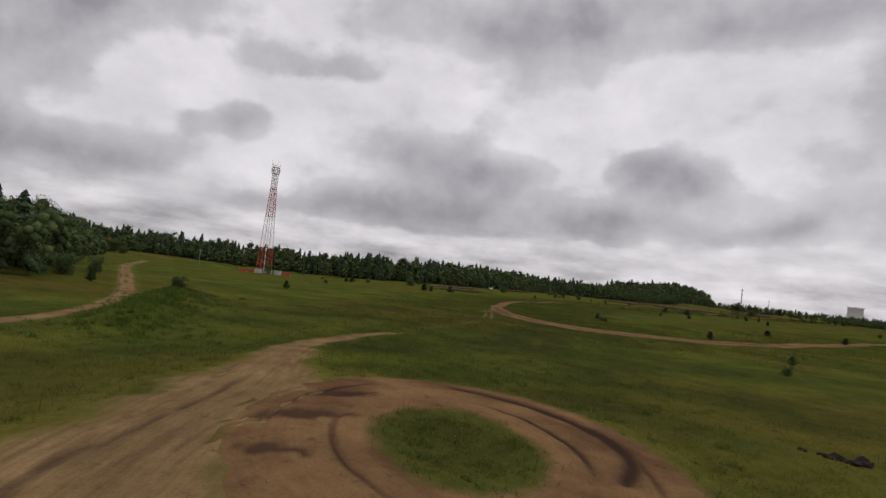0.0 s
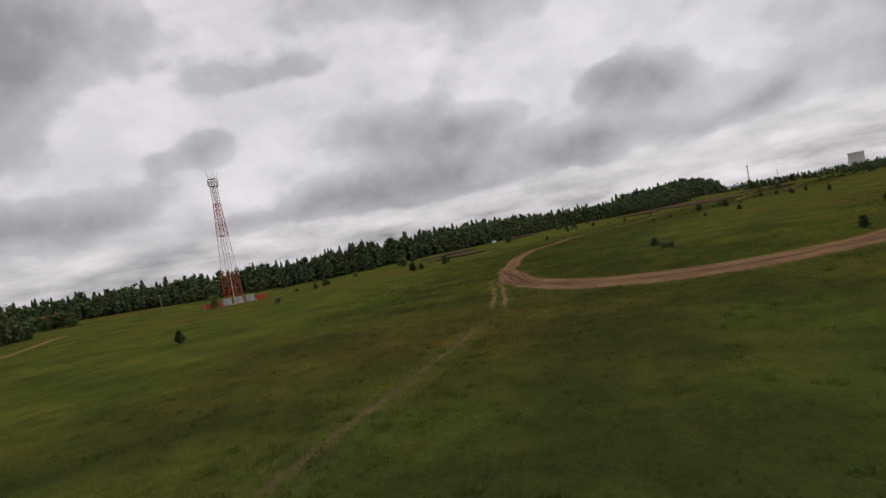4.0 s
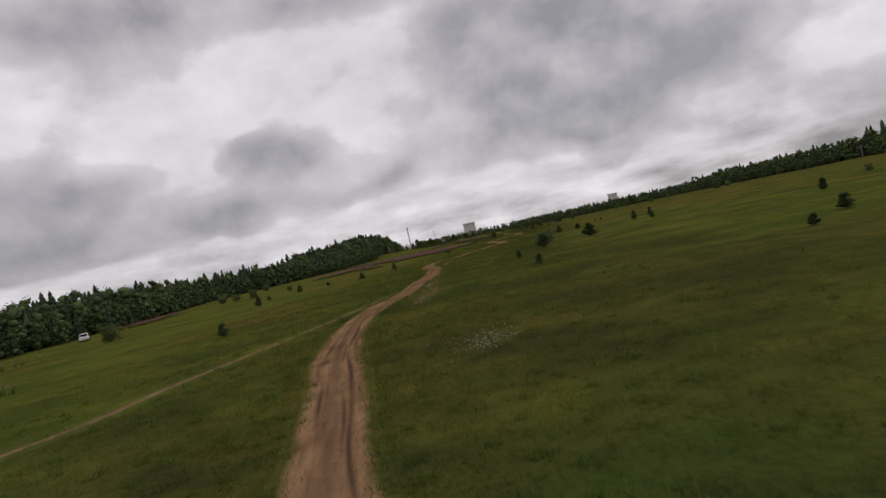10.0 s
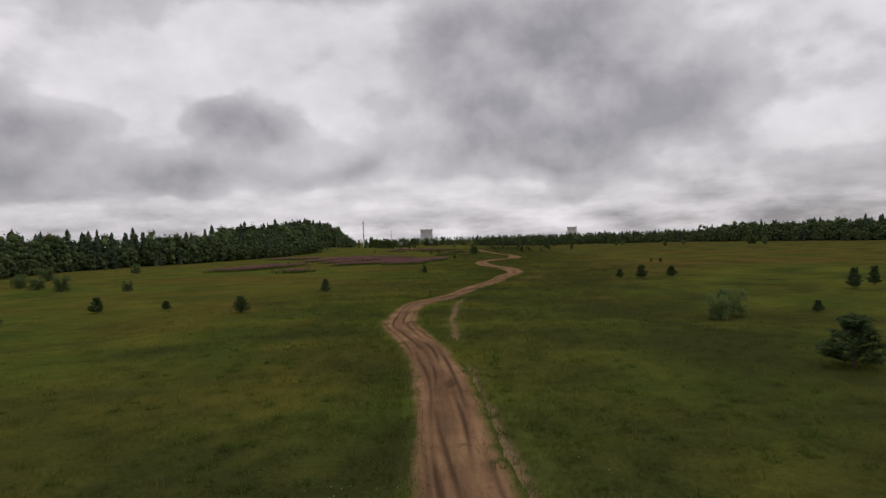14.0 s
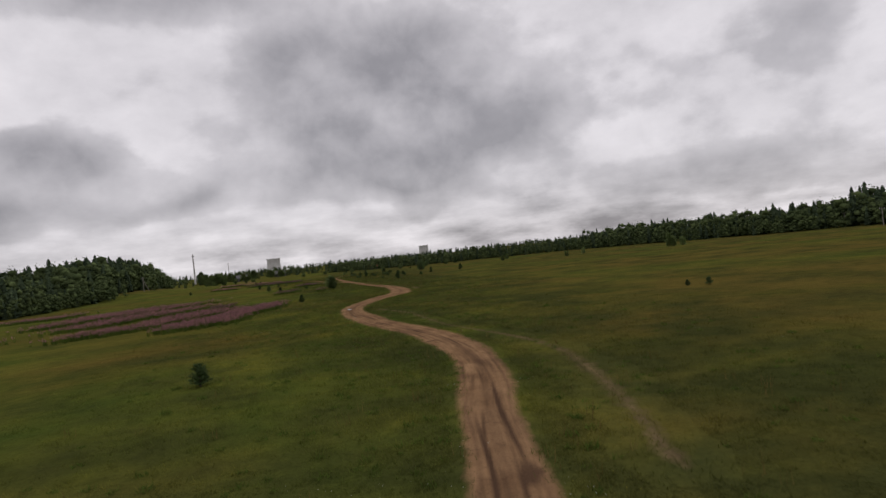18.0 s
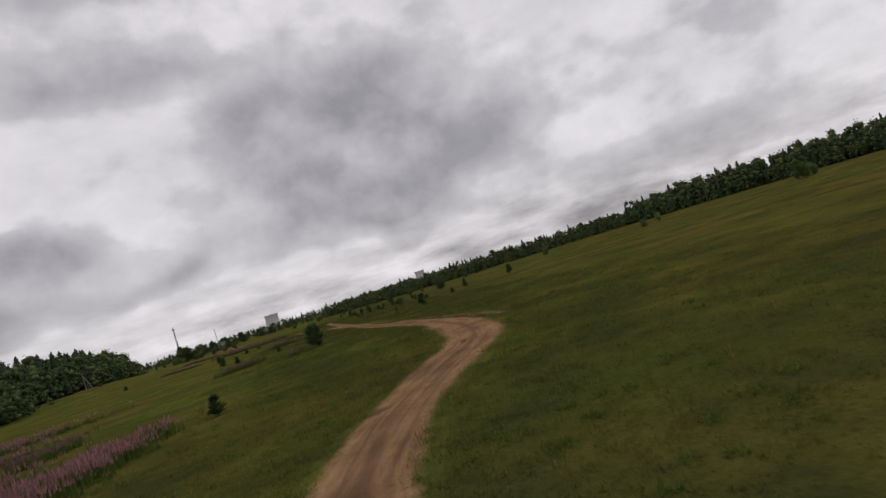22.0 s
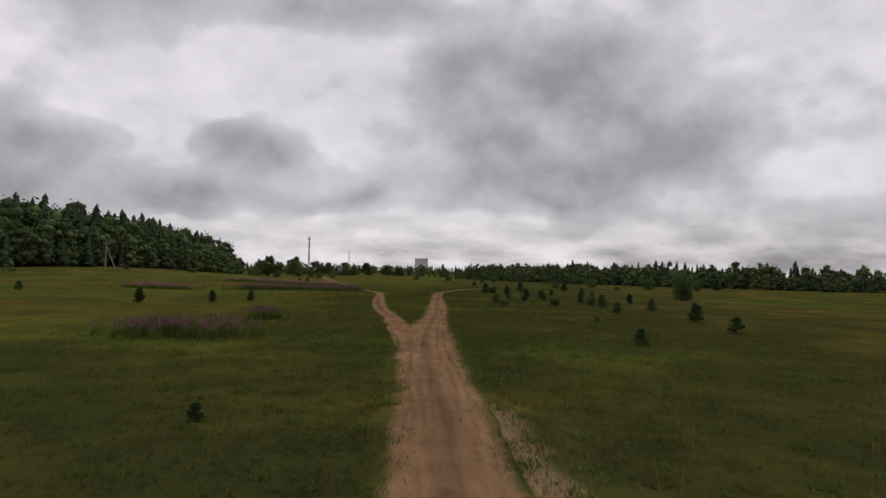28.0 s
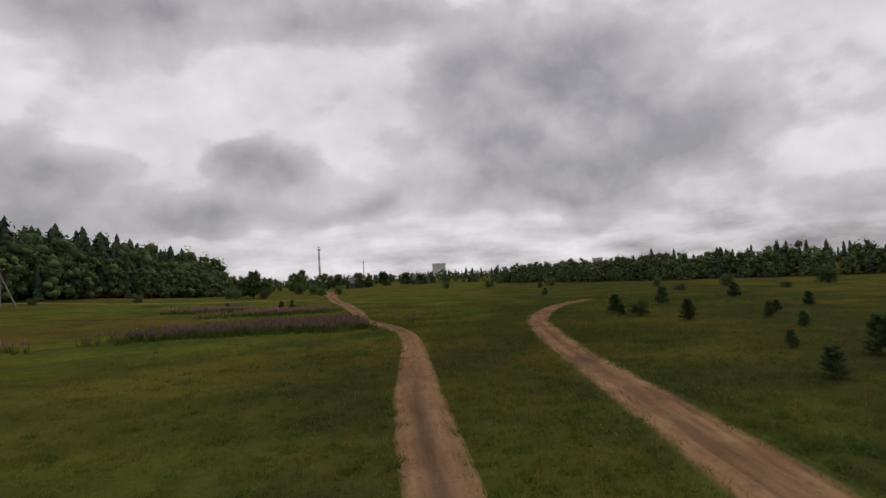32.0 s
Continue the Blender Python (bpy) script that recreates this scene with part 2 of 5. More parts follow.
def meadow_colour(nt, p):
    """Grass tones: lush and straw-brown sweeps, weedy patches, clumps and grain. Returns the colour and the grain."""
    broad, mid, small, grain = tex(nt, p, 0.030, 4), tex(nt, p, 0.13, 5, 0.6), tex(nt, p, 0.9, 5, 0.65), tex(nt, p, 6.0, 4, 0.7)
    lush = ramp_of(nt, mid, (0.30, (0.0560, 0.0790, 0.0165)), (0.52, (0.0920, 0.1050, 0.0205)), (0.72, (0.1270, 0.1260, 0.0240)))
    dry = ramp_of(nt, mid, (0.30, (0.0830, 0.0760, 0.0180)), (0.55, (0.1180, 0.0860, 0.0240)), (0.75, (0.1280, 0.1030, 0.0255)))
    # ranker, darker growth in patches everywhere; along the track painted shade is added
    def calc(op, a, b, c=None):
        n = nt.nodes.new("ShaderNodeMath")
        n.operation = op
        for k, v in enumerate((a, b, c)):
            if isinstance(v, (int, float)):
                n.inputs[k].default_value = v
            elif v is not None:
                nt.links.new(v, n.inputs[k])
        return n.outputs[0]

    def span(v, a, b, lo, hi):
        n = nt.nodes.new("ShaderNodeMapRange")
        n.interpolation_type = "SMOOTHSTEP"
        nt.links.new(v, n.inputs["Value"])
        for key, w in (("From Min", a), ("From Max", b), ("To Min", lo), ("To Max", hi)):
            n.inputs[key].default_value = w
        return n.outputs[0]
    at = nt.nodes.new("ShaderNodeSeparateXYZ")
    nt.links.new(p, at.inputs[0])
    patch = tex(nt, p, 0.14, 6, 0.62)
    lie = calc("MULTIPLY_ADD", calc("MAXIMUM", at.outputs[1], -30.0), -0.17, at.outputs[0])
    lie = calc("MULTIPLY_ADD", calc("MINIMUM", calc("ADD", at.outputs[1], 100.0), 0.0), 0.35, lie)
    # shade between blades, painted as a band along the track, fading into open meadow
    belt_shade = span(calc("ABSOLUTE", calc("ADD", lie, 132.0), 0.0), 9.0, 30.0, 0.115, -0.02)
    east = calc("MULTIPLY", calc("ADD", belt_shade, span(lie, -138.0, -120.0, -0.02, 0.045)), span(at.outputs[1], -232.0, -205.0, 0.15, 1.0))
    # weedy patches plus the painted shade, and a darker tone in the north
    rank = calc("ADD", calc("ADD", patch, east), span(at.outputs[1], 90.0, 170.0, -0.03, 0.035))
    # straw-brown sweeps, more of them in the north
    straw = calc("ADD", broad, span(at.outputs[1], 0.0, 60.0, -0.01, 0.055))
    straw = calc("MULTIPLY_ADD", span(lie, -138.0, -110.0, 0.0, 0.06), span(at.outputs[1], 20.0, 50.0, 0.0, 1.0), straw)
    col = mixed(nt, ramp_of(nt, straw, (0.47, (0, 0, 0)), (0.68, (0.9, 0.9, 0.9))), lush, dry)
    col = mixed(nt, ramp_of(nt, rank, (0.44, (0, 0, 0)), (0.70, (0.9, 0.9, 0.9))), col, (0.046, 0.052, 0.0170))
    col = mixed(nt, 0.55, col, ramp_of(nt, small, (0.25, (0.45, 0.47, 0.42)), (0.5, (1, 1, 1)), (0.8, (1.35, 1.3, 1.1))), "MULTIPLY")
    col = mixed(nt, 0.45, col, ramp_of(nt, grain, (0.3, (0.55, 0.56, 0.5)), (0.55, (1.05, 1.05, 1)), (0.8, (1.5, 1.45, 1.25))), "MULTIPLY")
    return col, grain


def meadow_build(nt, bsdf):
    col, grain = meadow_colour(nt, coord(nt, "World"))
    nt.links.new(col, bsdf.inputs["Base Color"])
    bump(nt, bsdf, grain, 0.8, 0.2)


def see_through(nt, bsdf, share=0.5):
    """Thin leaves let half of the light through: a translucent share in the same colour."""
    thin = nt.nodes.new("ShaderNodeBsdfTranslucent")
    nt.links.new(bsdf.inputs["Base Color"].links[0].from_socket, thin.inputs["Color"])
    both = nt.nodes.new("ShaderNodeMixShader")
    both.inputs[0].default_value = share
    nt.links.new(bsdf.outputs[0], both.inputs[1])
    nt.links.new(thin.outputs[0], both.inputs[2])
    nt.links.new(both.outputs[0], nt.nodes["Material Output"].inputs["Surface"])


def blade_build(gain):
    def build(nt, bsdf):
        col, _ = meadow_colour(nt, coord(nt, "World"))
        r = nt.nodes.new("ShaderNodeNewGeometry").outputs["Random Per Island"]
        col = mixed(nt, 1.0, col, ramp_of(nt, r, (0.0, (0.74 * gain, 0.78 * gain, 0.72 * gain)), (1.0, (1.26 * gain, 1.24 * gain, 1.18 * gain))), "MULTIPLY")
        nt.links.new(col, bsdf.inputs["Base Color"])
        see_through(nt, bsdf)
    return build


def soil_build(light, darkc, wet, grown=0.0, span_from=1.16, span_to=1.46, patchy=1.3, streaky=1.0):
    """Bare soil in three tones; grass closes in from the edges with a ragged border."""
    def build(nt, bsdf):
        p = coord(nt, "World")
        u = nt.nodes.new("ShaderNodeAttribute")
        u.attribute_name = "worn"
        e = nt.nodes.new("ShaderNodeAttribute")
        e.attribute_name = "edge"
        lane = nt.nodes.new("ShaderNodeAttribute")
        lane.attribute_name = "lane"
        a, b, c = tex(nt, p, 0.45, 5, 0.6), tex(nt, p, 2.2, 6, 0.65), tex(nt, p, 14.0, 4, 0.7)
        streak, fine = tex(nt, lane.outputs["Vector"], 1.3, 5, 0.6), tex(nt, lane.outputs["Vector"], 6.0, 4, 0.6)
        col = mixed(nt, ramp_of(nt, a, (0.38, (0, 0, 0)), (0.68, (1, 1, 1))), light, darkc)
        col = mixed(nt, ramp_of(nt, streak, (0.48, (0, 0, 0)), (0.68, (0.55 * streaky,) * 3)), col, wet)
        col = mixed(nt, 0.5 * streaky, col, ramp_of(nt, fine, (0.3, (0.6, 0.6, 0.6)), (0.5, (1, 1, 1)), (0.75, (1.3, 1.28, 1.25))), "MULTIPLY")
        col = mixed(nt, ramp_of(nt, b, (0.57, (0, 0, 0)), (0.72, (0.5, 0.5, 0.5))), col, wet)
        col = mixed(nt, u.outputs["Fac"], col, wet)
        col = mixed(nt, 0.6, col, ramp_of(nt, c, (0.25, (0.6, 0.6, 0.6)), (0.5, (1, 1, 1)), (0.8, (1.25, 1.25, 1.25))), "MULTIPLY")
        grass, _ = meadow_colour(nt, p)
        reach = nt.nodes.new("ShaderNodeMath")
        reach.operation = "MULTIPLY_ADD"
        nt.links.new(tex(nt, p, patchy, 6, 0.7), reach.inputs[0])
        reach.inputs[1].default_value = 0.55 + grown
        nt.links.new(e.outputs["Fac"], reach.inputs[2])
        span = nt.nodes.new("ShaderNodeMapRange")
        nt.links.new(reach.outputs[0], span.inputs["Value"])
        span.inputs["From Min"].default_value, span.inputs["From Max"].default_value = span_from, span_to
        col = mixed(nt, span.outputs[0], col, grass)
        nt.links.new(col, bsdf.inputs["Base Color"])
        bump(nt, bsdf, b, 0.6, 0.08)
    return build


def tinted(lo, hi, scale=3.0, kind="Object", random_by="", spread=0.5, thin=False):
    """Two tones by noise, varied from object to object or from island to island."""
    def build(nt, bsdf):
        n = tex(nt, coord(nt, kind), scale, 4, 0.6)
        col = ramp_of(nt, n, (0.3, lo), (0.7, hi))
        if random_by:
            if random_by == "object":
                r = nt.nodes.new("ShaderNodeObjectInfo").outputs["Random"]
            else:
                r = nt.nodes.new("ShaderNodeNewGeometry").outputs["Random Per Island"]
            col = mixed(nt, 1.0, col, ramp_of(nt, r, (0.0, (1 - spread,) * 3), (1.0, (1 + spread, 1 + spread * 0.9, 1 + spread * 0.6))), "MULTIPLY")
        nt.links.new(col, bsdf.inputs["Base Color"])
        if thin:
            see_through(nt, bsdf)
    return build


M_MEADOW = material("meadow", meadow_build, 0.95)
M_SOIL = material("sandy_soil", soil_build((0.278, 0.168, 0.090), (0.192, 0.112, 0.059), (0.078, 0.046, 0.029)), 0.95)
M_CLAY = material("churned_clay", soil_build((0.225, 0.134, 0.062), (0.125, 0.068, 0.036), (0.046, 0.027, 0.020), streaky=0.4), 0.85)
M_SAND = material("yellow_sand", soil_build((0.262, 0.174, 0.084), (0.180, 0.115, 0.055), (0.090, 0.057, 0.034), 0.35, 1.05, 1.55), 0.95)
M_WORN = material("worn_verge", soil_build((0.150, 0.110, 0.056), (0.105, 0.080, 0.039), (0.060, 0.045, 0.024), 1.00, 0.72, 1.28, 1.6), 0.95)
M_VERGE = material("sandy_verge", soil_build((0.215, 0.150, 0.080), (0.155, 0.108, 0.056), (0.092, 0.066, 0.036), 0.62, 0.86, 1.36, 1.4), 0.95)
M_BLADE = material("grass_blades", blade_build(1.55), 0.8)
M_WEED = material("weed_leaves", tinted((0.060, 0.099, 0.021), (0.104, 0.146, 0.031), 0.4, "World", "island", 0.35, True), 0.75)
M_DRY = material("dry_stalks", tinted((0.11, 0.085, 0.030), (0.17, 0.13, 0.05), 0.4, "World", "island", 0.4, True), 0.9)
M_WHITE = material("white_flowers", tinted((0.34, 0.35, 0.28), (0.48, 0.48, 0.42), 2.0, "World"), 0.8)
M_YELLOW = material("yellow_flowers", tinted((0.22, 0.20, 0.03), (0.30, 0.26, 0.04), 2.0, "World"), 0.8)
M_PINK = material("fireweed_bloom", tinted((0.270, 0.146, 0.158), (0.377, 0.199, 0.214), 0.5, "World", "island", 0.35, True), 0.8)
M_FADED = material("faded_bloom", tinted((0.164, 0.102, 0.103), (0.234, 0.142, 0.142), 0.5, "World", "island", 0.35, True), 0.85)
M_SPRUCE = material("spruce_needles", tinted((0.039, 0.059, 0.038), (0.070, 0.096, 0.054), 0.35, "World", "island", 0.35), 0.85)
M_PINE = material("pine_needles", tinted((0.054, 0.085, 0.037), (0.095, 0.136, 0.056), 1.2, "Object", "object", 0.3, True), 0.8)
M_LEAF = material("broad_leaves", tinted((0.057, 0.081, 0.038), (0.097, 0.127, 0.054), 0.25, "World", "island", 0.4), 0.75)
M_WILLOW = material("willow_leaves", tinted((0.096, 0.138, 0.050), (0.162, 0.210, 0.084), 1.0, "Object", "object", 0.3, True), 0.75)
M_BARK = material("bark", tinted((0.06, 0.048, 0.036), (0.13, 0.105, 0.08), 6.0), 0.95)
M_RED = material("red_paint", tinted((0.40, 0.045, 0.028), (0.50, 0.075, 0.045), 1.5), 0.55)
M_PALE = material("white_paint", tinted((0.62, 0.60, 0.60), (0.80, 0.78, 0.77), 1.2), 0.55)
M_CONCRETE = material("concrete", tinted((0.42, 0.41, 0.40), (0.56, 0.55, 0.53), 0.6), 0.9)
M_STEEL = material("galvanised_steel", tinted((0.32, 0.32, 0.33), (0.46, 0.46, 0.47), 2.0), 0.5, 0.6)
M_DARK = material("dark_opening", tinted((0.022, 0.019, 0.017), (0.040, 0.034, 0.029), 2.0), 0.8)
M_WOOD = material("weathered_wood", tinted((0.17, 0.155, 0.135), (0.27, 0.25, 0.22), 3.0), 0.9)
M_GREY = material("grey_roofing", tinted((0.10, 0.10, 0.10), (0.16, 0.155, 0.15), 1.0), 0.9)
M_ROOF = material("rust_red_roof", tinted((0.24, 0.075, 0.045), (0.34, 0.12, 0.075), 1.0), 0.8)
M_WATER = material("muddy_puddle", tinted((0.10, 0.08, 0.06), (0.14, 0.11, 0.085), 1.0), 0.06)


# ---------------------------------------------------------------- ground
def smooth(a, b, v):
    k = np.clip((v - a) / (b - a), 0, 1)
    return k * k * (3 - 2 * k)


def ground_z(x, y):
    """Height of the meadow: nearly level, a hollow by the mast and a bank at the far wood."""
    x, y = np.asarray(x, float), np.asarray(y, float)
    z = -3.8 * np.exp(-(((x + 256) / 50) ** 2 + ((y + 90) / 50) ** 2))
    z = z + 3.3 * np.exp(-(((x + 192) / 38) ** 2 + ((y - 335) / 60) ** 2))
    z = z + 0.10 * np.sin(x * 0.13 + 1.3 * np.sin(y * 0.045)) * np.cos(y * 0.11 + 0.7) + 0.05 * np.sin(x * 0.31 + y * 0.23)
    z = z + 0.58 * np.exp(-(((x + 83.5) ** 2 + (y + 228.5) ** 2) / 13.0 ** 2) ** 2)
    # weedy bank along the hill track
    f = np.clip((-102.0 - x) / 24.0, 0, 1)
    z = z + 0.85 * np.exp(-((y + 229.5 - 20.0 * f) / 2.8) ** 2) * smooth(0.0, 0.2, f) * (1 - smooth(0.85, 1.0, f))
    # a shallow grassed-over ditch
    k = np.clip((y + 205) / 45, 0, 1)
    line = -98 + 17 * k ** 0.8
    ditch = np.exp(-((x - line) / 1.6) ** 2) * smooth(-207, -200, y) * (1 - smooth(-172, -164, y))
    far = smooth(450, 900, np.hypot(x + 110, y - 60))
    return z * (1 - far) - 0.45 * ditch


def part(name, bm, mat, parent=None, label="", smooth_faces=False):
    me = bpy.data.meshes.new(name)
    if isinstance(bm, bmesh.types.BMesh):
        bm.to_mesh(me)
        bm.free()
    else:
        verts, faces = bm
        me.from_pydata([tuple(v) for v in verts], [], [tuple(f) for f in faces])
    me.materials.append(mat)
    if smooth_faces:
        me.shade_smooth()
    ob = new(name, me)
    if parent is not None:
        ob.parent = parent
    if label:
        tagged(ob, label)
    return ob


def tri_mesh(name, verts, tris, mats, mat_index=None, smooth_faces=False):
    """A mesh from arrays of corners and triangles (quick for large stuff)."""
    me = bpy.data.meshes.new(name)
    n = len(tris)
    me.vertices.add(len(verts))
    me.vertices.foreach_set("co", np.ascontiguousarray(verts, np.float32).ravel())
    me.loops.add(3 * n)
    me.loops.foreach_set("vertex_index", np.ascontiguousarray(tris, np.int32).ravel())
    me.polygons.add(n)
    me.polygons.foreach_set("loop_start", np.arange(0, 3 * n, 3, dtype=np.int32))
    for m in mats:
        me.materials.append(m)
    if mat_index is not None:
        me.polygons.foreach_set("material_index", np.ascontiguousarray(mat_index, np.int32))
    me.update(calc_edges=True)
    me.validate()
    if smooth_faces:
        me.shade_smooth()
    return new(name, me)


def spaced(lo, hi, step, far, growth=1.35):
    mid = list(np.arange(lo, hi + 0.01, step))
    left, s = [lo], step
    while left[-1] > -far:
        s *= growth
        left.append(left[-1] - s)
    right, s = [hi], step
    while right[-1] < far:
        s *= growth
        right.append(right[-1] + s)
    return np.array(left[:0:-1] + mid + right[1:])


def build_ground():
    xs, ys = spaced(-275, 45, 1.25, 4700), spaced(-262, 380, 1.25, 4700)
    gx, gy = np.meshgrid(xs, ys)
    gz = ground_z(gx, gy)
    verts = np.stack([gx, gy, gz], -1).reshape(-1, 3)
    nx, ny = len(xs), len(ys)
    i = (np.arange(ny - 1)[:, None] * nx + np.arange(nx - 1)[None]).ravel()
    tris = np.concatenate([np.stack([i, i + 1, i + nx + 1], 1), np.stack([i, i + nx + 1, i + nx], 1)])
    ob = tri_mesh("ground", verts, tris, [M_MEADOW], smooth_faces=True)
    tagged(ob, "wide green and straw-brown meadow under an overcast sky", "meadow", kind="structure")


build_ground()


# ---------------------------------------------------------------- dirt tracks
def curve_through(points, step):
    """Points along a smooth line through rows of (x, y, half width)."""
    p = np.array(points, float)
    p = np.vstack([2 * p[0] - p[1], p, 2 * p[-1] - p[-2]])
    out = []
    for a, b, c, d in zip(p[:-3], p[1:-2], p[2:-1], p[3:]):
        n = max(2, int(np.hypot(*(c - b)[:2]) / step))
        for k in range(n):
            t = k / n
            out.append(0.5 * (2 * b + (c - a) * t + (2 * a - 5 * b + 4 * c - d) * t * t + (3 * b - a - 3 * c + d) * t ** 3))
    out.append(p[-2])
    return np.array(out)


TRACK_LINES = []
# wet dark hollows in the tracks: x, y, half length, half width, turn
HOLLOWS = [
    (-102.62, 217.9, 0.32, 0.13, 0), (-102.9, 208.6, 0.22, 0.12, 0), (-99.2, -220.6, 0.7, 0.4, 30), (-131.1, 23, 0.75, 0.42, 70), (-133.6, 16.2, 0.6, 0.35, 70), (-141.2, -6.3, 0.45, 0.3, 80),
    (-139.4, -6.2, 0.55, 0.35, 80), (-140.9, -0.6, 0.4, 0.25, 80), (-137.9, -34.4, 0.35, 0.2, 20), (-138.5, -24, 0.8, 0.3, 85), (-138.8, -49.3, 0.3, 0.22, 20), (-126.9, 31, 0.7, 0.3, 70),
    (-130.2, 26, 0.45, 0.22, 70), (-129.9, 22.5, 0.3, 0.2, 60), (-122.7, 72.8, 0.55, 0.3, 20), (-122, 72.1, 0.4, 0.2, 20), (-121.5, 55.8, 0.6, 0.2, 20), (-122.6, 85.5, 0.5, 0.22, 70),
    (-118.5, 100.4, 0.55, 0.4, 40), (-110.6, 111.5, 0.8, 0.2, 65), (-84.6, -233.6, 1.3, 0.45, 60), (-85.7, -231.0, 0.9, 0.35, 70), (-83.0, -236.0, 0.8, 0.4, 40), (-141.3, -96.4, 0.4, 0.25, 80), (-142.9, -84.4, 0.5, 0.3, 75),
]


def track(name, points, mat, label, ruts=(0.75,), lift=0.05, step=0.45, across=31, seed=1, rut_depth=0.05, rag=0.10, dark_mid=0.0, grass_strip=0.0, groove=None, closed=False):
    """A worn track along a line: lifted rims, wheel ruts, lumps, and a margin where the grass closes in."""
    c = curve_through(points, step)
    TRACK_LINES.append(c)
    n = len(c)
    damp = np.clip((-138 - c[:, 1]) / 20, 0, 1)
    tang = np.gradient(c[:, :2], axis=0)
    if closed:
        tang[0] = tang[-1] = c[1, :2] - c[-2, :2]
    tang /= np.linalg.norm(tang, axis=1)[:, None] + 1e-9
    side = np.stack([tang[:, 1], -tang[:, 0]], 1)
    run = np.r_[0, np.cumsum(np.hypot(*np.diff(c[:, :2], axis=0).T))]
    us = np.linspace(-1.75, 1.75, across)
    cut = curve_through([(a, b, 0) for a, b in groove], 0.1)[:, :2] if groove else None
    verts, worn, edge, lane = np.zeros((n, across, 3)), np.zeros((n, across)), np.zeros((n, across)), np.zeros((n, across, 3))
    near_hollows = [[m for m in HOLLOWS if math.hypot(m[0] - c[k, 0], m[1] - c[k, 1]) < 4.0] for k in range(n)]
    for k in range(n):
        s = run[k] if not closed else 9.0 * math.sin(2 * math.pi * run[k] / run[-1])
        wl = 1 + rag * noise.fractal(Vector((s * 0.3, seed * 7.1, 0.3)), 0.8, 2.0, 3)
        wr = 1 + rag * noise.fractal(Vector((s * 0.3, seed * 7.1 + 40, 0.3)), 0.8, 2.0, 3)
        sway = 0.16 * noise.noise(Vector((s * 0.12, seed * 3.3, 9.0)))
        grass_mid = dark_mid * max(0.0, 0.55 + 0.8 * noise.noise(Vector((s * 0.045, seed, 4.0))))
        crown = float(smooth(132, 142, c[k, 1]) * (1 - smooth(168, 182, c[k, 1]))) * (seed == 1)
        grass_mid = max(grass_mid, 0.75 * crown)
        calm = 1 - 0.6 * float(smooth(60, 115, c[k, 1]))
        wander = {q * r: 0.30 * noise.noise(Vector((s * 0.13, seed * 3.3 + 17.0 * r, 9.0 + 5.0 * q))) for r in ruts for q in (-1, 1)}
        ends = 0.0 if closed else max(0.0, 1 - s / 2.5) + max(0.0, 1 - (run[-1] - s) / 2.5)
        for j, u in enumerate(us):
            off = u * c[k, 2] * (wl if u < 0 else wr)
            x, y = c[k, :2] + side[k] * off
            inside = max(0.0, 1 - abs(u) ** 4)
            h = lift * inside + 0.03 * math.exp(-((abs(u) - 1.05) / 0.15) ** 2) - 0.07 * max(0.0, abs(u) - 1.35) / 0.4
            if seed == 2:
                h = lift * inside - 0.16 * max(0.0, abs(u) - 0.9)
            h -= 0.13 * ends
            h += 0.035 * noise.fractal(Vector((x * 0.9, y * 0.9, seed)), 0.7, 2.1, 4) * inside
            dark = 0.0
            for r in ruts:
                for sgn in (-1, 1):
                    d = (off - wander[sgn * r] - sgn * r) / 0.085
                    g = math.exp(-d * d) * inside
                    h -= rut_depth * g
                    dark = max(dark, calm * g * (0.50 + 1.7 * noise.noise(Vector((s * 0.17, sgn * 4 + seed + 11 * r, 2.0)))))
            dark = max(dark, grass_mid * math.exp(-((off - sway) / (0.24 + 0.08 * crown)) ** 2))
            if cut is not None:
                d = np.hypot(cut[:, 0] - x, cut[:, 1] - y).min() / 0.24
                h -= 0.05 * math.exp(-d * d)
                dark = max(dark, 1.1 * math.exp(-d * d))
            for mx, my, ma, mb, turn in near_hollows[k]:
                ct, st = math.cos(radians(turn)), math.sin(radians(turn))
                p, q = ((x - mx) * ct + (y - my) * st) / ma, ((y - my) * ct - (x - mx) * st) / mb
                d = p * p + q * q + 0.9 * noise.fractal(Vector((x * 2.2, y * 2.2, 3.0)), 0.7, 2.1, 3)
                g = max(0.0, min(1.0, 1.6 - d))
                dark = max(dark, 0.8 * g)
                h -= 0.03 * g
            if abs(u) < 1.0 and not ends:
                h = max(h, 0.012)
            verts[k, j] = (x, y, h if lift > 0.025 else 0.35 * h - 0.016)
            worn[k, j] = min(1, max(0, dark + 0.22 * damp[k] * (seed == 1) + 0.5 * max(0, noise.noise(Vector((x * 0.35, y * 0.35, 5.0))) - 0.1)))
            strip = grass_strip * (0.75 + 1.2 * noise.noise(Vector((s * 0.19, seed * 2.7, 1.0)))) * math.exp(-((off - sway) / (0.36 * c[k, 2])) ** 2)
            edge[k, j] = max(abs(u), 1.15 * strip) * (0.55 + 0.45 * min(1, s / 12.0) if seed == 2 else 1.0) + (0.0 if seed == 2 and s < 5 else ends)
            lane[k, j] = (off + sway + 20 * seed, s * 0.10, 0)
    verts[..., 2] += ground_z(verts[..., 0], verts[..., 1]) + 0.025 + 0.002 * seed
    i = (np.arange(n - 1)[:, None] * across + np.arange(across - 1)[None]).ravel()
    tris = np.concatenate([np.stack([i, i + 1, i + across + 1], 1), np.stack([i, i + across + 1, i + across], 1)])
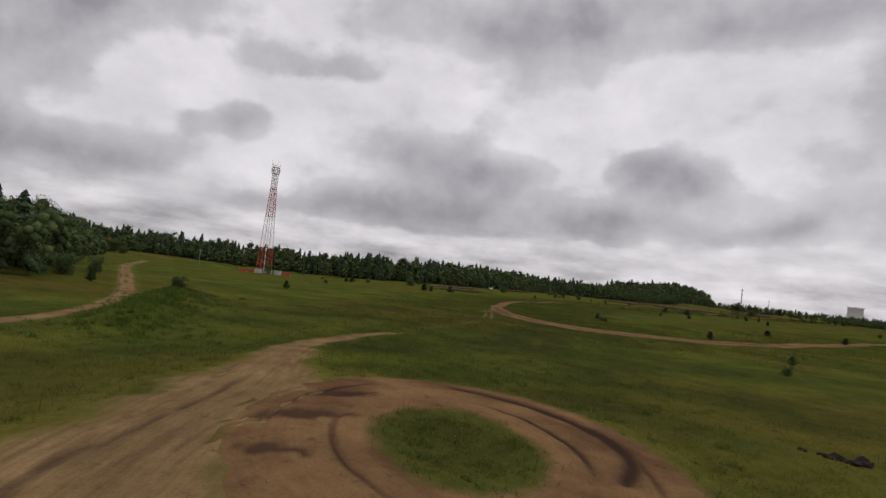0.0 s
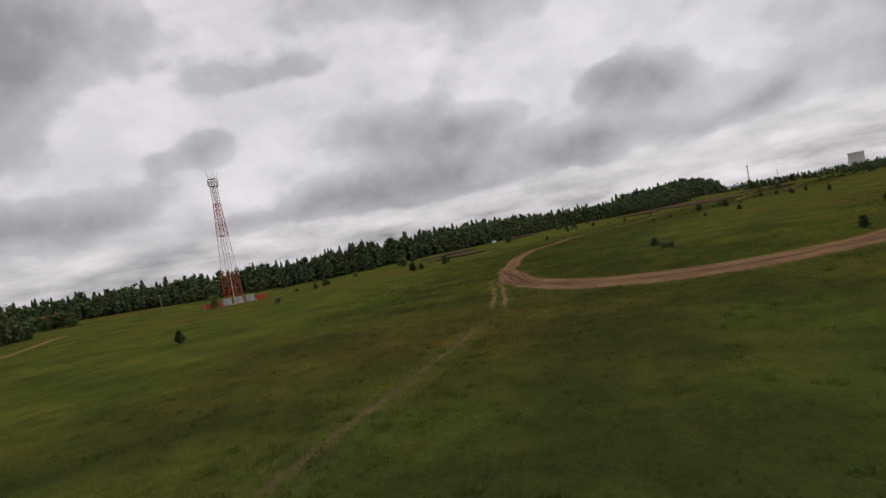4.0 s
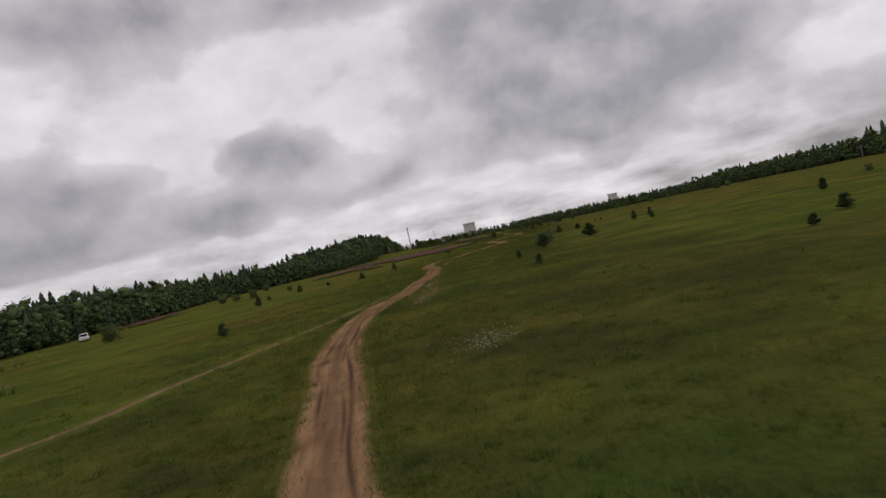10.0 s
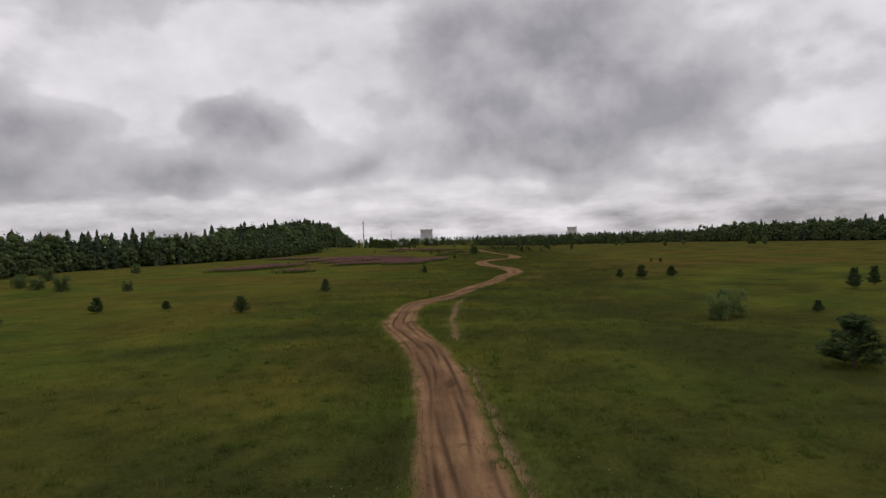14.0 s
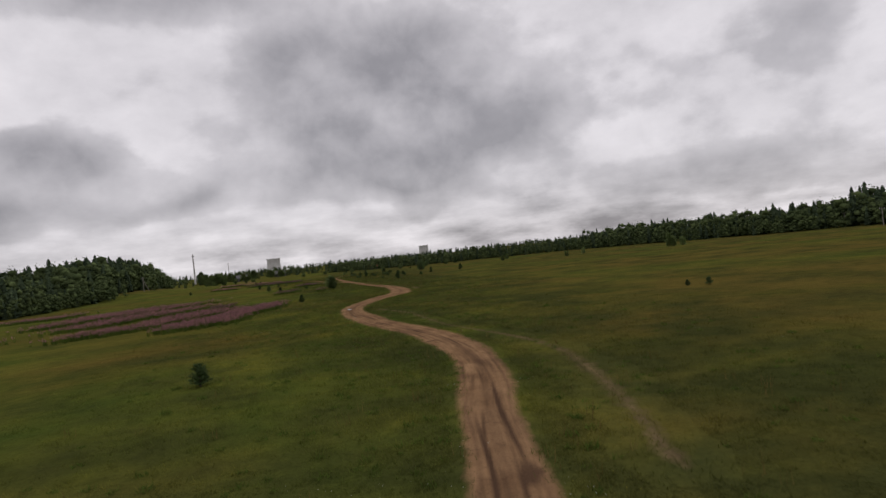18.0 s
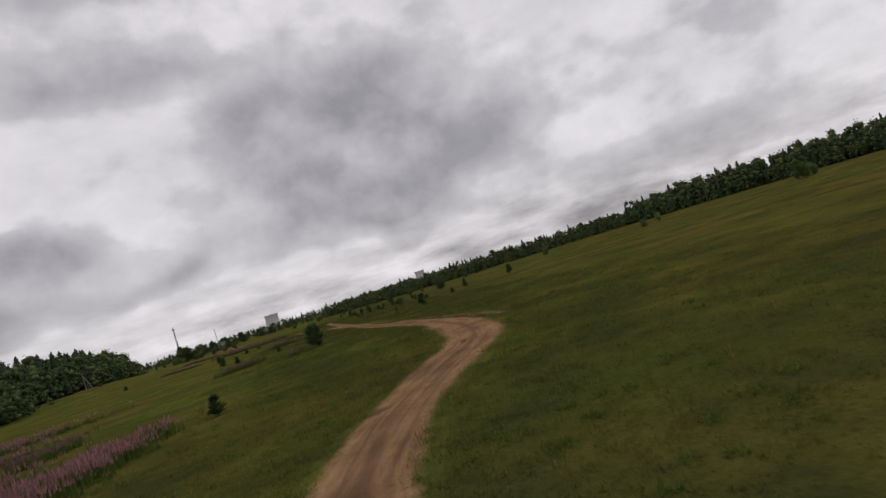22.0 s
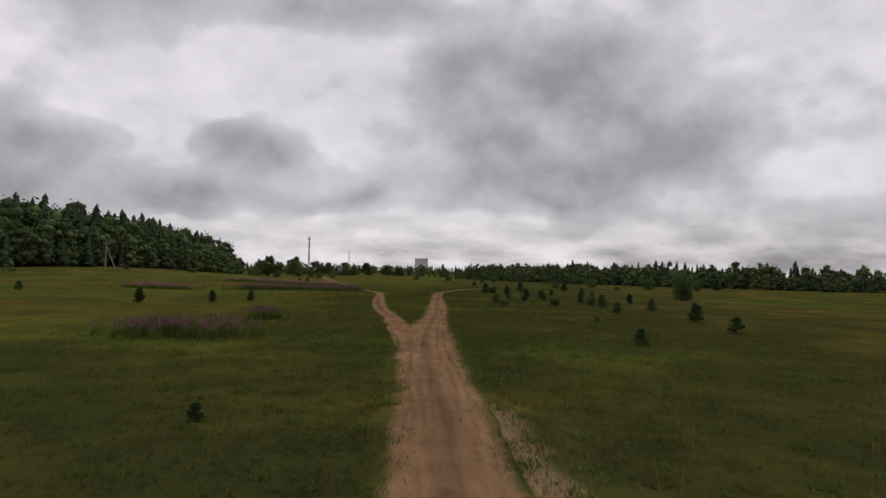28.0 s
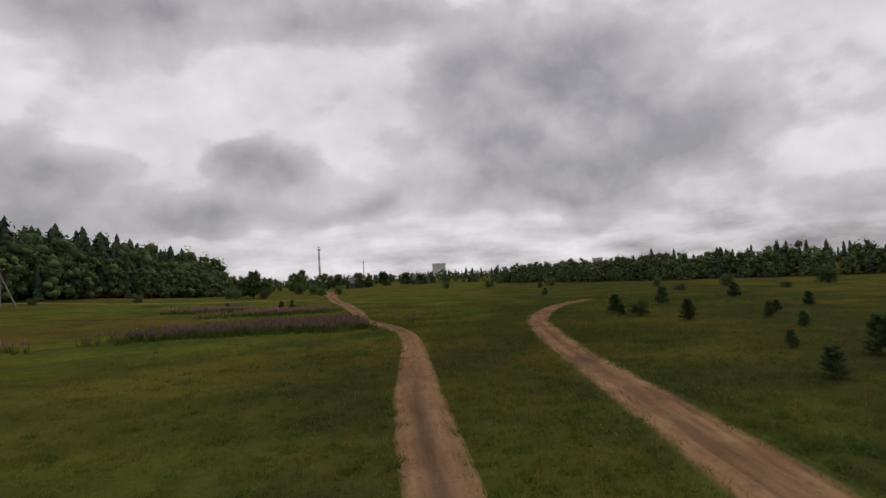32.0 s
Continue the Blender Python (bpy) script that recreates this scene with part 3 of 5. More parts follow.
    ob = tri_mesh(name, verts.reshape(-1, 3), tris[:, ::-1], [mat], smooth_faces=True)
    ob.data.attributes.new("worn", "FLOAT", "POINT").data.foreach_set("value", worn.ravel().astype(np.float32))
    ob.data.attributes.new("edge", "FLOAT", "POINT").data.foreach_set("value", edge.ravel().astype(np.float32))
    ob.data.attributes.new("lane", "FLOAT_VECTOR", "POINT").data.foreach_set("vector", lane.ravel().astype(np.float32))
    tagged(ob, label, "dirt track", kind="structure")
    return ob


MAIN = [
    (-58, -58, 1.20), (-70, -108, 1.30), (-78, -142, 1.60), (-84, -160, 2.0), (-90, -169, 2.4), (-96, -172.2, 2.7), (-102.2, -172.4, 2.80), (-105.4, -171.8, 2.60),
    (-108.6, -170.1, 2.20), (-111.6, -167.6, 1.75), (-114.8, -164, 1.6), (-117.6, -159.4, 1.45), (-120, -155.3, 1.25), (-122.3, -151.4, 1.12), (-125.0, -146, 1.05), (-127.1, -140.4, 1.0),
    (-129.5, -135.3, 1.0), (-131.3, -131.2, 1.05), (-133.4, -125, 1.05), (-134.9, -119.8, 1.0), (-136.6, -114.6, 1.0), (-138.1, -108.5, 0.88), (-139.2, -102.6, 0.86), (-140.6, -94.5, 0.9),
    (-141.5, -89, 0.95), (-142.4, -84, 1.0), (-142.9, -78.5, 1.0), (-143.15, -72.5, 0.92), (-143.05, -67.5, 0.92), (-142.8, -63, 1.08), (-142.2, -59.2, 1.08), (-141.1, -55.5, 1.05),
    (-140.6, -51, 0.95), (-140.3, -46, 0.9), (-139.8, -41.5, 1.0), (-139.1, -36.5, 1.05), (-139.0, -31, 0.95), (-138.8, -24, 0.95), (-139.0, -17, 0.97), (-139.8, -11, 1.05), (-140.3, -6.8, 1.12),
    (-140.0, -2.6, 0.97), (-139.4, 1.4, 0.92), (-138.4, 5.2, 1.05), (-136.8, 8.6, 1.12), (-135.5, 11.4, 1.02), (-134.3, 14.3, 0.94), (-132.6, 18.8, 0.96), (-131.0, 22.2, 1.03), (-129.5, 25.4, 1.05),
    (-128.2, 28.8, 1.05), (-126.8, 33, 1.0), (-125.5, 36.9, 1.02), (-124.3, 40, 1.1), (-123.1, 43.2, 1.15), (-122.0, 46.8, 1.17), (-121.1, 51.6, 1.25), (-120.9, 57, 1.3), (-121.1, 62, 1.27),
    (-121.6, 66.5, 1.34), (-121.9, 71.5, 1.3), (-121.8, 77, 1.35), (-121.9, 83, 1.4), (-121.5, 87.8, 1.25), (-120.6, 92.4, 1.3), (-118.5, 97.8, 1.3), (-116.3, 101.6, 1.4), (-113.8, 105.4, 1.6),
    (-111.2, 109.4, 1.68), (-109.3, 113.2, 1.72), (-108.1, 117, 1.72), (-107.2, 121.5, 1.6), (-106.6, 126.4, 1.4), (-106.2, 130, 1.24), (-105.9, 135, 1.12), (-105.7, 144.3, 1.02),
    (-105.8, 153, 0.96), (-105.55, 160, 0.93), (-105.3, 167, 0.90), (-105.0, 171.5, 0.94), (-104.7, 177.5, 1.0), (-104.55, 183.5, 1.06), (-104.45, 189, 1.18), (-104.25, 194, 1.22), (-104.0, 198, 1.15),
    (-103.6, 202, 1.0), (-103.15, 206.6, 0.9), (-102.8, 210, 0.88), (-102.4, 215, 0.88), (-101.9, 221, 0.9), (-101.4, 228.3, 0.85), (-101.0, 234, 0.8), (-100.6, 241, 0.7), (-99.9, 249, 0.72),
    (-98.3, 259.5, 0.78), (-95.7, 268, 0.80), (-92, 277, 0.75), (-86, 285, 0.70),
]
BRANCH = [
    (-105.0, 188, 0.5), (-105.15, 194, 0.7), (-105.5, 200, 0.74), (-105.95, 206, 0.70), (-106.25, 210, 0.74), (-106.7, 215.5, 0.78), (-107.1, 220.8, 0.74), (-107.45, 226.5, 0.72), (-107.7, 232.7, 0.73),
    (-107.8, 239, 0.7), (-107.9, 247, 0.62), (-108.4, 254, 0.55), (-110.0, 261, 0.6), (-112.8, 270, 0.8), (-114.5, 285, 0.8), (-118, 303, 0.9), (-123, 330, 0.9), (-128, 362, 1.2), (-131, 385, 2.2),
    (-134, 410, 2.6), (-138, 430, 1.0),
]
track("dirt_track", MAIN, M_SOIL, "pale sandy dirt track with wheel ruts through the meadow", seed=1, ruts=(0.25, 0.5, 0.85), across=61, dark_mid=0.75)
track("dirt_track_branch", BRANCH, M_SOIL, "narrow sandy branch track running on to the village", seed=2, ruts=(0.55,), dark_mid=0.9)
RING = [(-80.9 + 3.05 * math.cos(a) - 3.4 * math.sin(a), -231.8 + 2.4 * math.cos(a) + 4.25 * math.sin(a), 1.65 + 0.45 * math.sin(a) ** 2) for a in np.linspace(5.2, 5.2 + 2 * math.pi, 25)]
track("ring_track", RING, M_CLAY, "churned reddish clay ring with deep tyre grooves", seed=3, closed=True, ruts=(0.85,), across=67, step=0.3, rut_depth=0.05, lift=0.08,
      groove=[(-76.9, -231.0), (-77.3, -229.2), (-78.6, -227.6), (-80.8, -226.3), (-83.0, -225.9), (-84.6, -226.2)])
track("sand_apron", [(-79.0, -247.5, 2.1), (-82.2, -241.6, 2.9), (-85.4, -236.9, 2.8), (-88.3, -232.2, 2.3), (-91.0, -228.9, 1.5), (-94.0, -225.4, 1.25), (-96.8, -221.4, 0.95), (-98.6, -217.0, 0.75),
      (-99.5, -212.4, 0.55), (-99.7, -208.0, 0.35)], M_SAND, "bare sandy patch and tail beside the clay ring", seed=4, ruts=(0.6, 1.2), rag=0.5, across=41)
track("faint_trail", [(-99.9, -209, 0.6), (-101.4, -204, 0.65), (-103.0, -198, 0.65), (-105.4, -189.5, 0.65), (-107.0, -184.0, 0.5)],
      M_WORN, "faint pair of wheel marks worn through grass", seed=5, ruts=(0.45,), lift=0.02)
track("wheel_mark", [(-107.7, -182.2, 0.26), (-108.6, -180.6, 0.28), (-109.6, -178.9, 0.28), (-111.45, -175.05, 0.30), (-113.6, -171.0, 0.34), (-115.9, -166.9, 0.38), (-118.3, -163.0, 0.40), (-120.2, -158.9, 0.35)], M_VERGE, "single sandy wheel mark worn into the grass", seed=13, ruts=(), lift=0.02, rag=0.7, across=15)
track("wheel_mark", [(-106.6, -182.4, 0.26), (-107.6, -180.6, 0.28), (-108.7, -178.7, 0.28), (-109.65, -176.65, 0.30), (-111.35, -173.7, 0.32), (-113.75, -169.2, 0.40), (-116.2, -165.2, 0.45), (-118.0, -161.5, 0.4)], M_VERGE, "single sandy wheel mark worn into the grass", seed=18, ruts=(), lift=0.02, rag=0.7, across=15)
track("side_trail", [(-158, -99, 0.55), (-154.6, -92, 0.6), (-151.9, -87, 0.62), (-151.2, -82.6, 0.62), (-150.2, -79, 0.62), (-148.8, -74.8, 0.62), (-147, -70.6, 0.66), (-145.8, -66.4, 0.7), (-144.8, -61, 0.75), (-143.4, -56, 0.75), (-142.3, -52, 0.55), (-141.7, -49, 0.4)], M_VERGE,
      "narrow side trail worn in the grass", seed=12, ruts=(0.35,), lift=0.015)
track("hill_track", [(-104, -237, 0.8), (-107.0, -232.4, 0.8), (-109.4, -228.8, 0.8), (-114.6, -223.4, 0.85), (-124.6, -216.2, 0.9), (-145, -204.8, 0.95), (-178.8, -186, 1.0), (-220.9, -157.4, 1.0)],
      M_SAND, "sandy track leading towards the wood edge", seed=6, grass_strip=0.7)
track("far_track", [(-205, 322, 0.8), (-184, 321.5, 0.8), (-160, 326, 0.8), (-141, 332, 0.8), (-126, 338, 0.8)], M_SOIL, "pale farm track below the wood", seed=7)
track("worn_verge", [(-139.95, -69.5, 0.48), (-139.35, -66, 0.96), (-138.85, -61.5, 1.38), (-138.65, -57, 1.50), (-138.70, -52.5, 1.26), (-138.65, -47.5, 1.02), (-138.45, -42.5, 0.78), (-138.15, -37.5, 0.72), (-137.85, -32, 0.60), (-137.65, -25, 0.50), (-137.45, -19, 0.43)], M_VERGE,
      "trampled sandy verge of the track", seed=8, lift=0.015, rag=0.45, ruts=(0.35, 0.8), across=41)
track("worn_verge_track", [(-137.3, -15, 0.35), (-137.0, -10.5, 0.42), (-136.8, -6.5, 0.45), (-136.2, -2, 0.42), (-135.6, 2.4, 0.4), (-134.6, 7.4, 0.4), (-133.6, 11, 0.35)], M_VERGE,
      "old wheel mark beside the track", seed=9, lift=0.015, rag=0.5, ruts=(), across=21)
track("worn_bypass", [(-124.4, 27.4, 0.55), (-122.9, 31.0, 0.8), (-121.0, 35.4, 0.95), (-119.4, 39.5, 1.00), (-117.6, 45, 1.00), (-117.0, 51, 0.83), (-117.6, 57, 0.68), (-118.1, 63, 0.68), (-117.8, 70, 0.68), (-117.5, 76.5, 0.68), (-118.3, 83, 0.75), (-119.4, 88, 0.75)], M_WORN,
      "worn bypass beside the track", seed=10, lift=0.015, rag=0.4, ruts=(0.45,))
track("worn_shoulder", [(-104.3, 117.6, 0.5), (-104.4, 120.5, 0.95), (-104.3, 125, 1.0), (-103.95, 130, 0.85), (-104.0, 137, 0.55), (-104.25, 146, 0.45), (-104.1, 154, 0.6), (-103.9, 160, 0.8), (-103.6, 166, 0.85), (-103.45, 171, 0.9), (-103.4, 177.5, 0.8), (-103.3, 182.4, 0.45)], M_VERGE,
      "sandy worn shoulder beside the track", seed=11, lift=0.015, rag=0.5, ruts=(0.35,))


# ---------------------------------------------------------------- plants
def rng(seed):
    return np.random.RandomState(seed)


def spruce_template(seed, sprays=120):
    """A unit spruce: a ragged dark core and many drooping sprays, height 1."""
    r = rng(seed)
    v, t = [], []
    for k in range(5):
        f = k / 5
        z0, z1, rad, n = 0.05 + 0.88 * f, min(1.0, 0.05 + 0.88 * (f + 0.36)), 0.125 * (1 - f) ** 0.8 + 0.012, 7
        base = len(v)
        v.append((0.01 * r.randn(), 0.01 * r.randn(), z1))
        for j in range(n):
            a, q = 6.283 * j / n + 0.5 * r.rand(), rad * (0.75 + 0.5 * r.rand())
            v.append((q * math.cos(a), q * math.sin(a), z0 + 0.03 * r.randn()))
        t += [(base, base + 1 + j, base + 1 + (j + 1) % n) for j in range(n)]
    lean, fat = 6.283 * r.rand(), 0.15 + 0.05 * r.rand()
    for k in range(sprays):
        f = r.rand() ** 1.15
        z, a = 0.06 + 0.90 * f, r.rand() * 6.283
        rad = (fat * (1 - f) ** 0.75 + 0.012) * (0.75 + 0.5 * r.rand()) * (1 + 0.22 * math.cos(a - lean))
        s0, wide = rad * 0.35, 0.022 + 0.26 * rad
        c, s = math.cos(a), math.sin(a)
        base = len(v)
        v += [(s0 * c, s0 * s, z + 0.045), (rad * c - wide * s, rad * s + wide * c, z - 0.02 * r.rand()), (rad * c + wide * s, rad * s - wide * c, z - 0.03 * r.rand())]
        t.append((base, base + 1, base + 2))
    return np.array(v), np.array(t)


def blob(r, sub=1):
    bm = bmesh.new()
    bmesh.ops.create_icosphere(bm, subdivisions=sub, radius=1.0)
    for w in bm.verts:
        w.co *= 1 + 0.22 * r.randn()
    v = np.array([w.co for w in bm.verts])
    t = np.array([[w.index for w in f.verts] for f in bm.faces])
    bm.free()
    return v, t


def broadleaf_template(seed, clumps=13, leaves=420, leaf=0.026):
    """A unit broadleaf tree: uneven inner clumps and leaf sprays gathered round them, height 1."""
    r = rng(seed)
    V, T, C, n = [], [], [], 0
    for k in range(clumps):
        z = 0.14 + 0.74 * (k + r.rand()) / clumps
        wide = 0.26 * math.sin(math.pi * min(1, (z + 0.16) / 1.16)) ** 0.7
        a, q = r.rand() * 6.28, wide * math.sqrt(r.rand())
        v, t = blob(r, 1)
        s = 0.07 + 0.06 * r.rand()
        c = np.array((q * math.cos(a), q * math.sin(a), z))
        V.append(v * (0.85 * s, 0.85 * s, 0.8 * s) + c)
        T.append(t + n)
        n += len(v)
        C.append((c, s * 1.25))
    for k in range(leaves):
        c, s = C[r.randint(clumps)]
        d = r.randn(3)
        d /= np.linalg.norm(d) + 1e-6
        V.append(c + d * s * (0.7 + 0.5 * r.rand()) + leaf * np.clip(r.randn(3, 3), -1.5, 1.5))
        T.append(np.array([[0, 1, 2]]) + n)
        n += 3
    return np.concatenate(V), np.concatenate(T)


def scatter(name, templates, places, mat, label, category, kind="stuff"):
    """One mesh of many plants: places are rows of (x, y, z, height, spread, turn, which)."""
    V, T, n = [], [], 0
    for x, y, z, h, w, turn, which in places:
        v, t = templates[int(which)]
        c, s = math.cos(turn), math.sin(turn)
        px, py = v[:, 0] * c - v[:, 1] * s, v[:, 0] * s + v[:, 1] * c
        V.append(np.stack([px * h * w + x, py * h * w + y, v[:, 2] * h + z], 1))
        T.append(t + n)
        n += len(v)
    ob = tri_mesh(name, np.concatenate(V), np.concatenate(T), [mat])
    return tagged(ob, label, category, kind=kind)


SPRUCES = [spruce_template(k) for k in (11, 12, 13, 14)]
FINE_BROADS = [broadleaf_template(k, 20, 2600, 0.013) for k in (25, 26, 27)]
BROADS = [broadleaf_template(k, 12, 330, 0.024) for k in (21, 22, 23, 24)]
FAR_BROADS = [broadleaf_template(k, 6, 60, 0.05) for k in (28, 29)]


def wood_edge(name, edge, depth, gap, h0, h1, spruce_share, seed, inward, front=0.35, label="", broads=None):
    """A wood behind an edge line: rows of trees, lower leafy ones at the front."""
    r = rng(seed)
    line = curve_through([(x, y, 0) for x, y in edge], 1.0)
    run = np.r_[0, np.cumsum(np.hypot(*np.diff(line[:, :2], axis=0).T))]
    spr, brd = [], []
    rows = max(2, int(depth / gap))
    for k in range(rows):
        s = r.rand() * gap
        while s < run[-1]:
            x, y = np.interp(s, run, line[:, 0]), np.interp(s, run, line[:, 1])
            x += inward[0] * (k * gap) + 0.45 * gap * r.randn()
            y += inward[1] * (k * gap) + 0.45 * gap * r.randn()
            if math.hypot(x + 318, y + 118) < 6:
                s += gap
                continue
            h = (h0 + (h1 - h0) * r.rand()) * (0.55 + 0.45 * min(1, k / (rows * front + 1e-6)))
            wave = 0.5 + 0.5 * math.sin(s * 0.045 + seed) * math.cos(s * 0.017 + 2 * seed)
            z = float(ground_z(x, y)) - 0.2
            if r.rand() < spruce_share * (0.35 + 0.65 * min(1, k / (rows * front + 1e-6))) * (0.55 + 0.9 * wave):
                spr.append((x, y, z, h * (0.78 + 0.26 * r.rand()), 0.9 + 0.4 * r.rand(), r.rand() * 6.28, r.randint(4)))
            else:
                brd.append((x, y, z, h * (0.76 + 0.26 * r.rand()), 0.8 + 0.4 * r.rand(), r.rand() * 6.28, r.randint(4)))
            s += gap * (0.65 + 0.7 * r.rand())
    if spr:
        scatter(name + "_spruces", SPRUCES, spr, M_SPRUCE, "dark spruces in " + label, "trees")
    if brd:
        scatter(name + "_broadleaves", broads or BROADS, [(*b[:6], b[6] % len(broads or BROADS)) for b in brd], M_LEAF, "leafy trees in " + label, "trees")


wood_edge("left_wood", [(-400, -175), (-345, -110), (-300, -70), (-266, -50), (-240, -36)], 26, 2.9, 9, 12, 0.62, 31, (-0.6, 0.8), label="the wood edge beyond the mast")
wood_edge("long_wood", [(-244, -38), (-229, -20), (-220, 5), (-219, 45), (-224, 85), (-228, 130), (-212, 165), (-198, 200), (-189, 240), (-180, 285)], 24, 2.8, 9.4, 12.8, 0.5, 30, (-0.97, -0.2),
          label="the long wood edge behind the meadow")
wood_edge("corner_wood", [(-222, 290), (-198, 305), (-181, 326), (-176, 374), (-179, 420), (-184, 472)], 30, 3.0, 14.8, 19.0, 0.45, 32, (-0.95, 0.25), label="the wood beyond the grassy bank")
wood_edge("near_wood", [(-128, -236), (-137, -222), (-150, -212), (-176, -199), (-216, -177), (-243, -160), (-275, -145), (-320, -140)], 18, 3.2, 8.5, 11.5, 0.3, 33, (-0.45, -0.85), label="the mixed grove beside the hill track", broads=FINE_BROADS)
wood_edge("right_wood", [(-78, 440), (-52, 352), (-22, 322), (15, 298), (26, 276)], 26, 2.9, 5.6, 8.2, 0.30, 34, (0.85, 0.45), label="the wood across the meadow")
wood_edge("meadow_wood", [(24, 280), (34, 252), (42, 208), (44, 178), (50, 160)], 26, 2.9, 8.5, 11.5, 0.45, 39, (0.9, 0.3), label="the leafy wood east of the meadow")
wood_edge("tall_wood", [(60, 170), (52, 140), (38, 108), (24, 72), (16, 40), (16, -20), (22, -90)], 24, 3.3, 11, 15, 0.7, 35, (0.95, -0.1), label="the tall dark spruce wood")
wood_edge("distant_wood", [(-620, 760), (-420, 790), (-300, 720), (-180, 760), (-80, 700), (30, 640), (160, 560)], 45, 8, 8, 11.5, 0.45, 36, (0.2, 0.95), label="the distant woods on the skyline", broads=FAR_BROADS)
wood_edge("village_trees", [(-188, 512), (-165, 525), (-142, 505), (-120, 545), (-92, 520), (-72, 480)], 10, 5, 4.5, 8, 0.3, 37, (0.1, 0.9), label="the trees round the village")
wood_edge("far_ridge", [(-2600, 1900), (-1500, 2300), (-400, 2500), (600, 2450), (1600, 2100), (2600, 1500)], 120, 24, 18, 25, 0.6, 38, (0.0, 1.0), label="the far ridge of forest", broads=FAR_BROADS)


def leaf_cloud(r, n, size, shape):
    """Loose leaves: triangles whose centres come from shape(r)."""
    V = np.zeros((n, 3, 3))
    for k in range(n):
        V[k] = np.array(shape(r)) + size * (0.6 + 0.8 * r.rand()) * np.clip(r.randn(3, 3), -1.6, 1.6) * (1, 1, 0.8)
    return V.reshape(-1, 3), np.arange(3 * n).reshape(-1, 3)


def limb(bm, a, b, ra, rb, sides=6):
    """A tapered round limb from a to b."""
    a, b = Vector(a), Vector(b)
    d = b - a
    m = Matrix.Translation((a + b) / 2) @ d.to_track_quat("Z", "Y").to_matrix().to_4x4()
    bmesh.ops.create_cone(bm, cap_ends=True, segments=sides, radius1=ra, radius2=rb, depth=d.length, matrix=m)


def young_pine(seed):
    """A young pine one metre high: trunk and whorls of needled shoots."""
    r = rng(seed)
    thing = tagged(new("young_pine"), "small dark green self-sown pine in the grass", "young pine", "young pines in the meadow")
    bm = bmesh.new()
    limb(bm, (0, 0, -0.05), (0.01, 0, 0.92), 0.03, 0.006)
    tips = []
    for k in range(7):
        z = 0.08 + 0.12 * k
        n, reach = 8, 0.40 * (1 - 0.115 * k) * (0.86 if k == 0 else 1.0) + 0.03
        for j in range(n):
            a = r.rand() * 6.28
            q = reach * (0.75 + 0.45 * r.rand())
            tip = (q * math.cos(a), q * math.sin(a), z + 0.10 + 0.09 * r.rand())
            limb(bm, (0, 0, z), tip, 0.008, 0.003, 4)
            tips.append(((0, 0, z), tip))
    tips.append(((0, 0, 0.75), (0, 0, 1.0)))
    part("trunk", bm, M_BARK, thing)

    def shape(q):
        a, b = tips[q.randint(len(tips))]
        f = 0.25 + 0.8 * q.rand()
        return [a[i] + (b[i] - a[i]) * f + 0.02 * q.randn() for i in range(3)]
    v, t = leaf_cloud(r, 4600, 0.030, shape)
    ob = tri_mesh("crown", v, t, [M_PINE])
    ob.parent = thing
    return thing


def shrub(seed, mat=None, name="shrub", label="rounded leafy green shrub standing in the meadow", group="shrubs in the meadow"):
    """A rounded shrub one metre high: stems and a crown of many leaves."""
    r = rng(seed)
    thing = tagged(new(name), label, name.replace("_", " "), group)
    tips = []
    for k in range(8):
        a, q = 0.785 * k + 0.5 * r.rand(), 0.14 + 0.24 * r.rand()
        knee = (0.45 * q * math.cos(a), 0.45 * q * math.sin(a), 0.32)
        tip = (q * math.cos(a), q * math.sin(a), 0.58 + 0.3 * r.rand())
        bm = bmesh.new()
        limb(bm, (0.04 * math.cos(a), 0.04 * math.sin(a), -0.05), knee, 0.022, 0.014, 5)
        limb(bm, knee, tip, 0.014, 0.004, 5)
        part("stem", bm, M_BARK, thing)
        tips += [(knee, tip), (tip, (tip[0] * 1.3, tip[1] * 1.3, tip[2] * 0.7)), (knee, (knee[0] * 2.6, knee[1] * 2.6, 0.28)), ((knee[0] * 2.2, knee[1] * 2.2, 0.3), (knee[0] * 2.5, knee[1] * 2.5, 0.05))]

    def shape(q):
        a, b = tips[q.randint(len(tips))]
        f = q.rand()
        return [a[i] + (b[i] - a[i]) * f + 0.06 * q.randn() for i in range(3)]
    v, t = leaf_cloud(r, 4200, 0.022, shape)
    v[:, 2] = np.maximum(v[:, 2], 0.01)
    ob = tri_mesh("crown", v, t, [mat or M_WILLOW])
    ob.parent = thing
    return thing


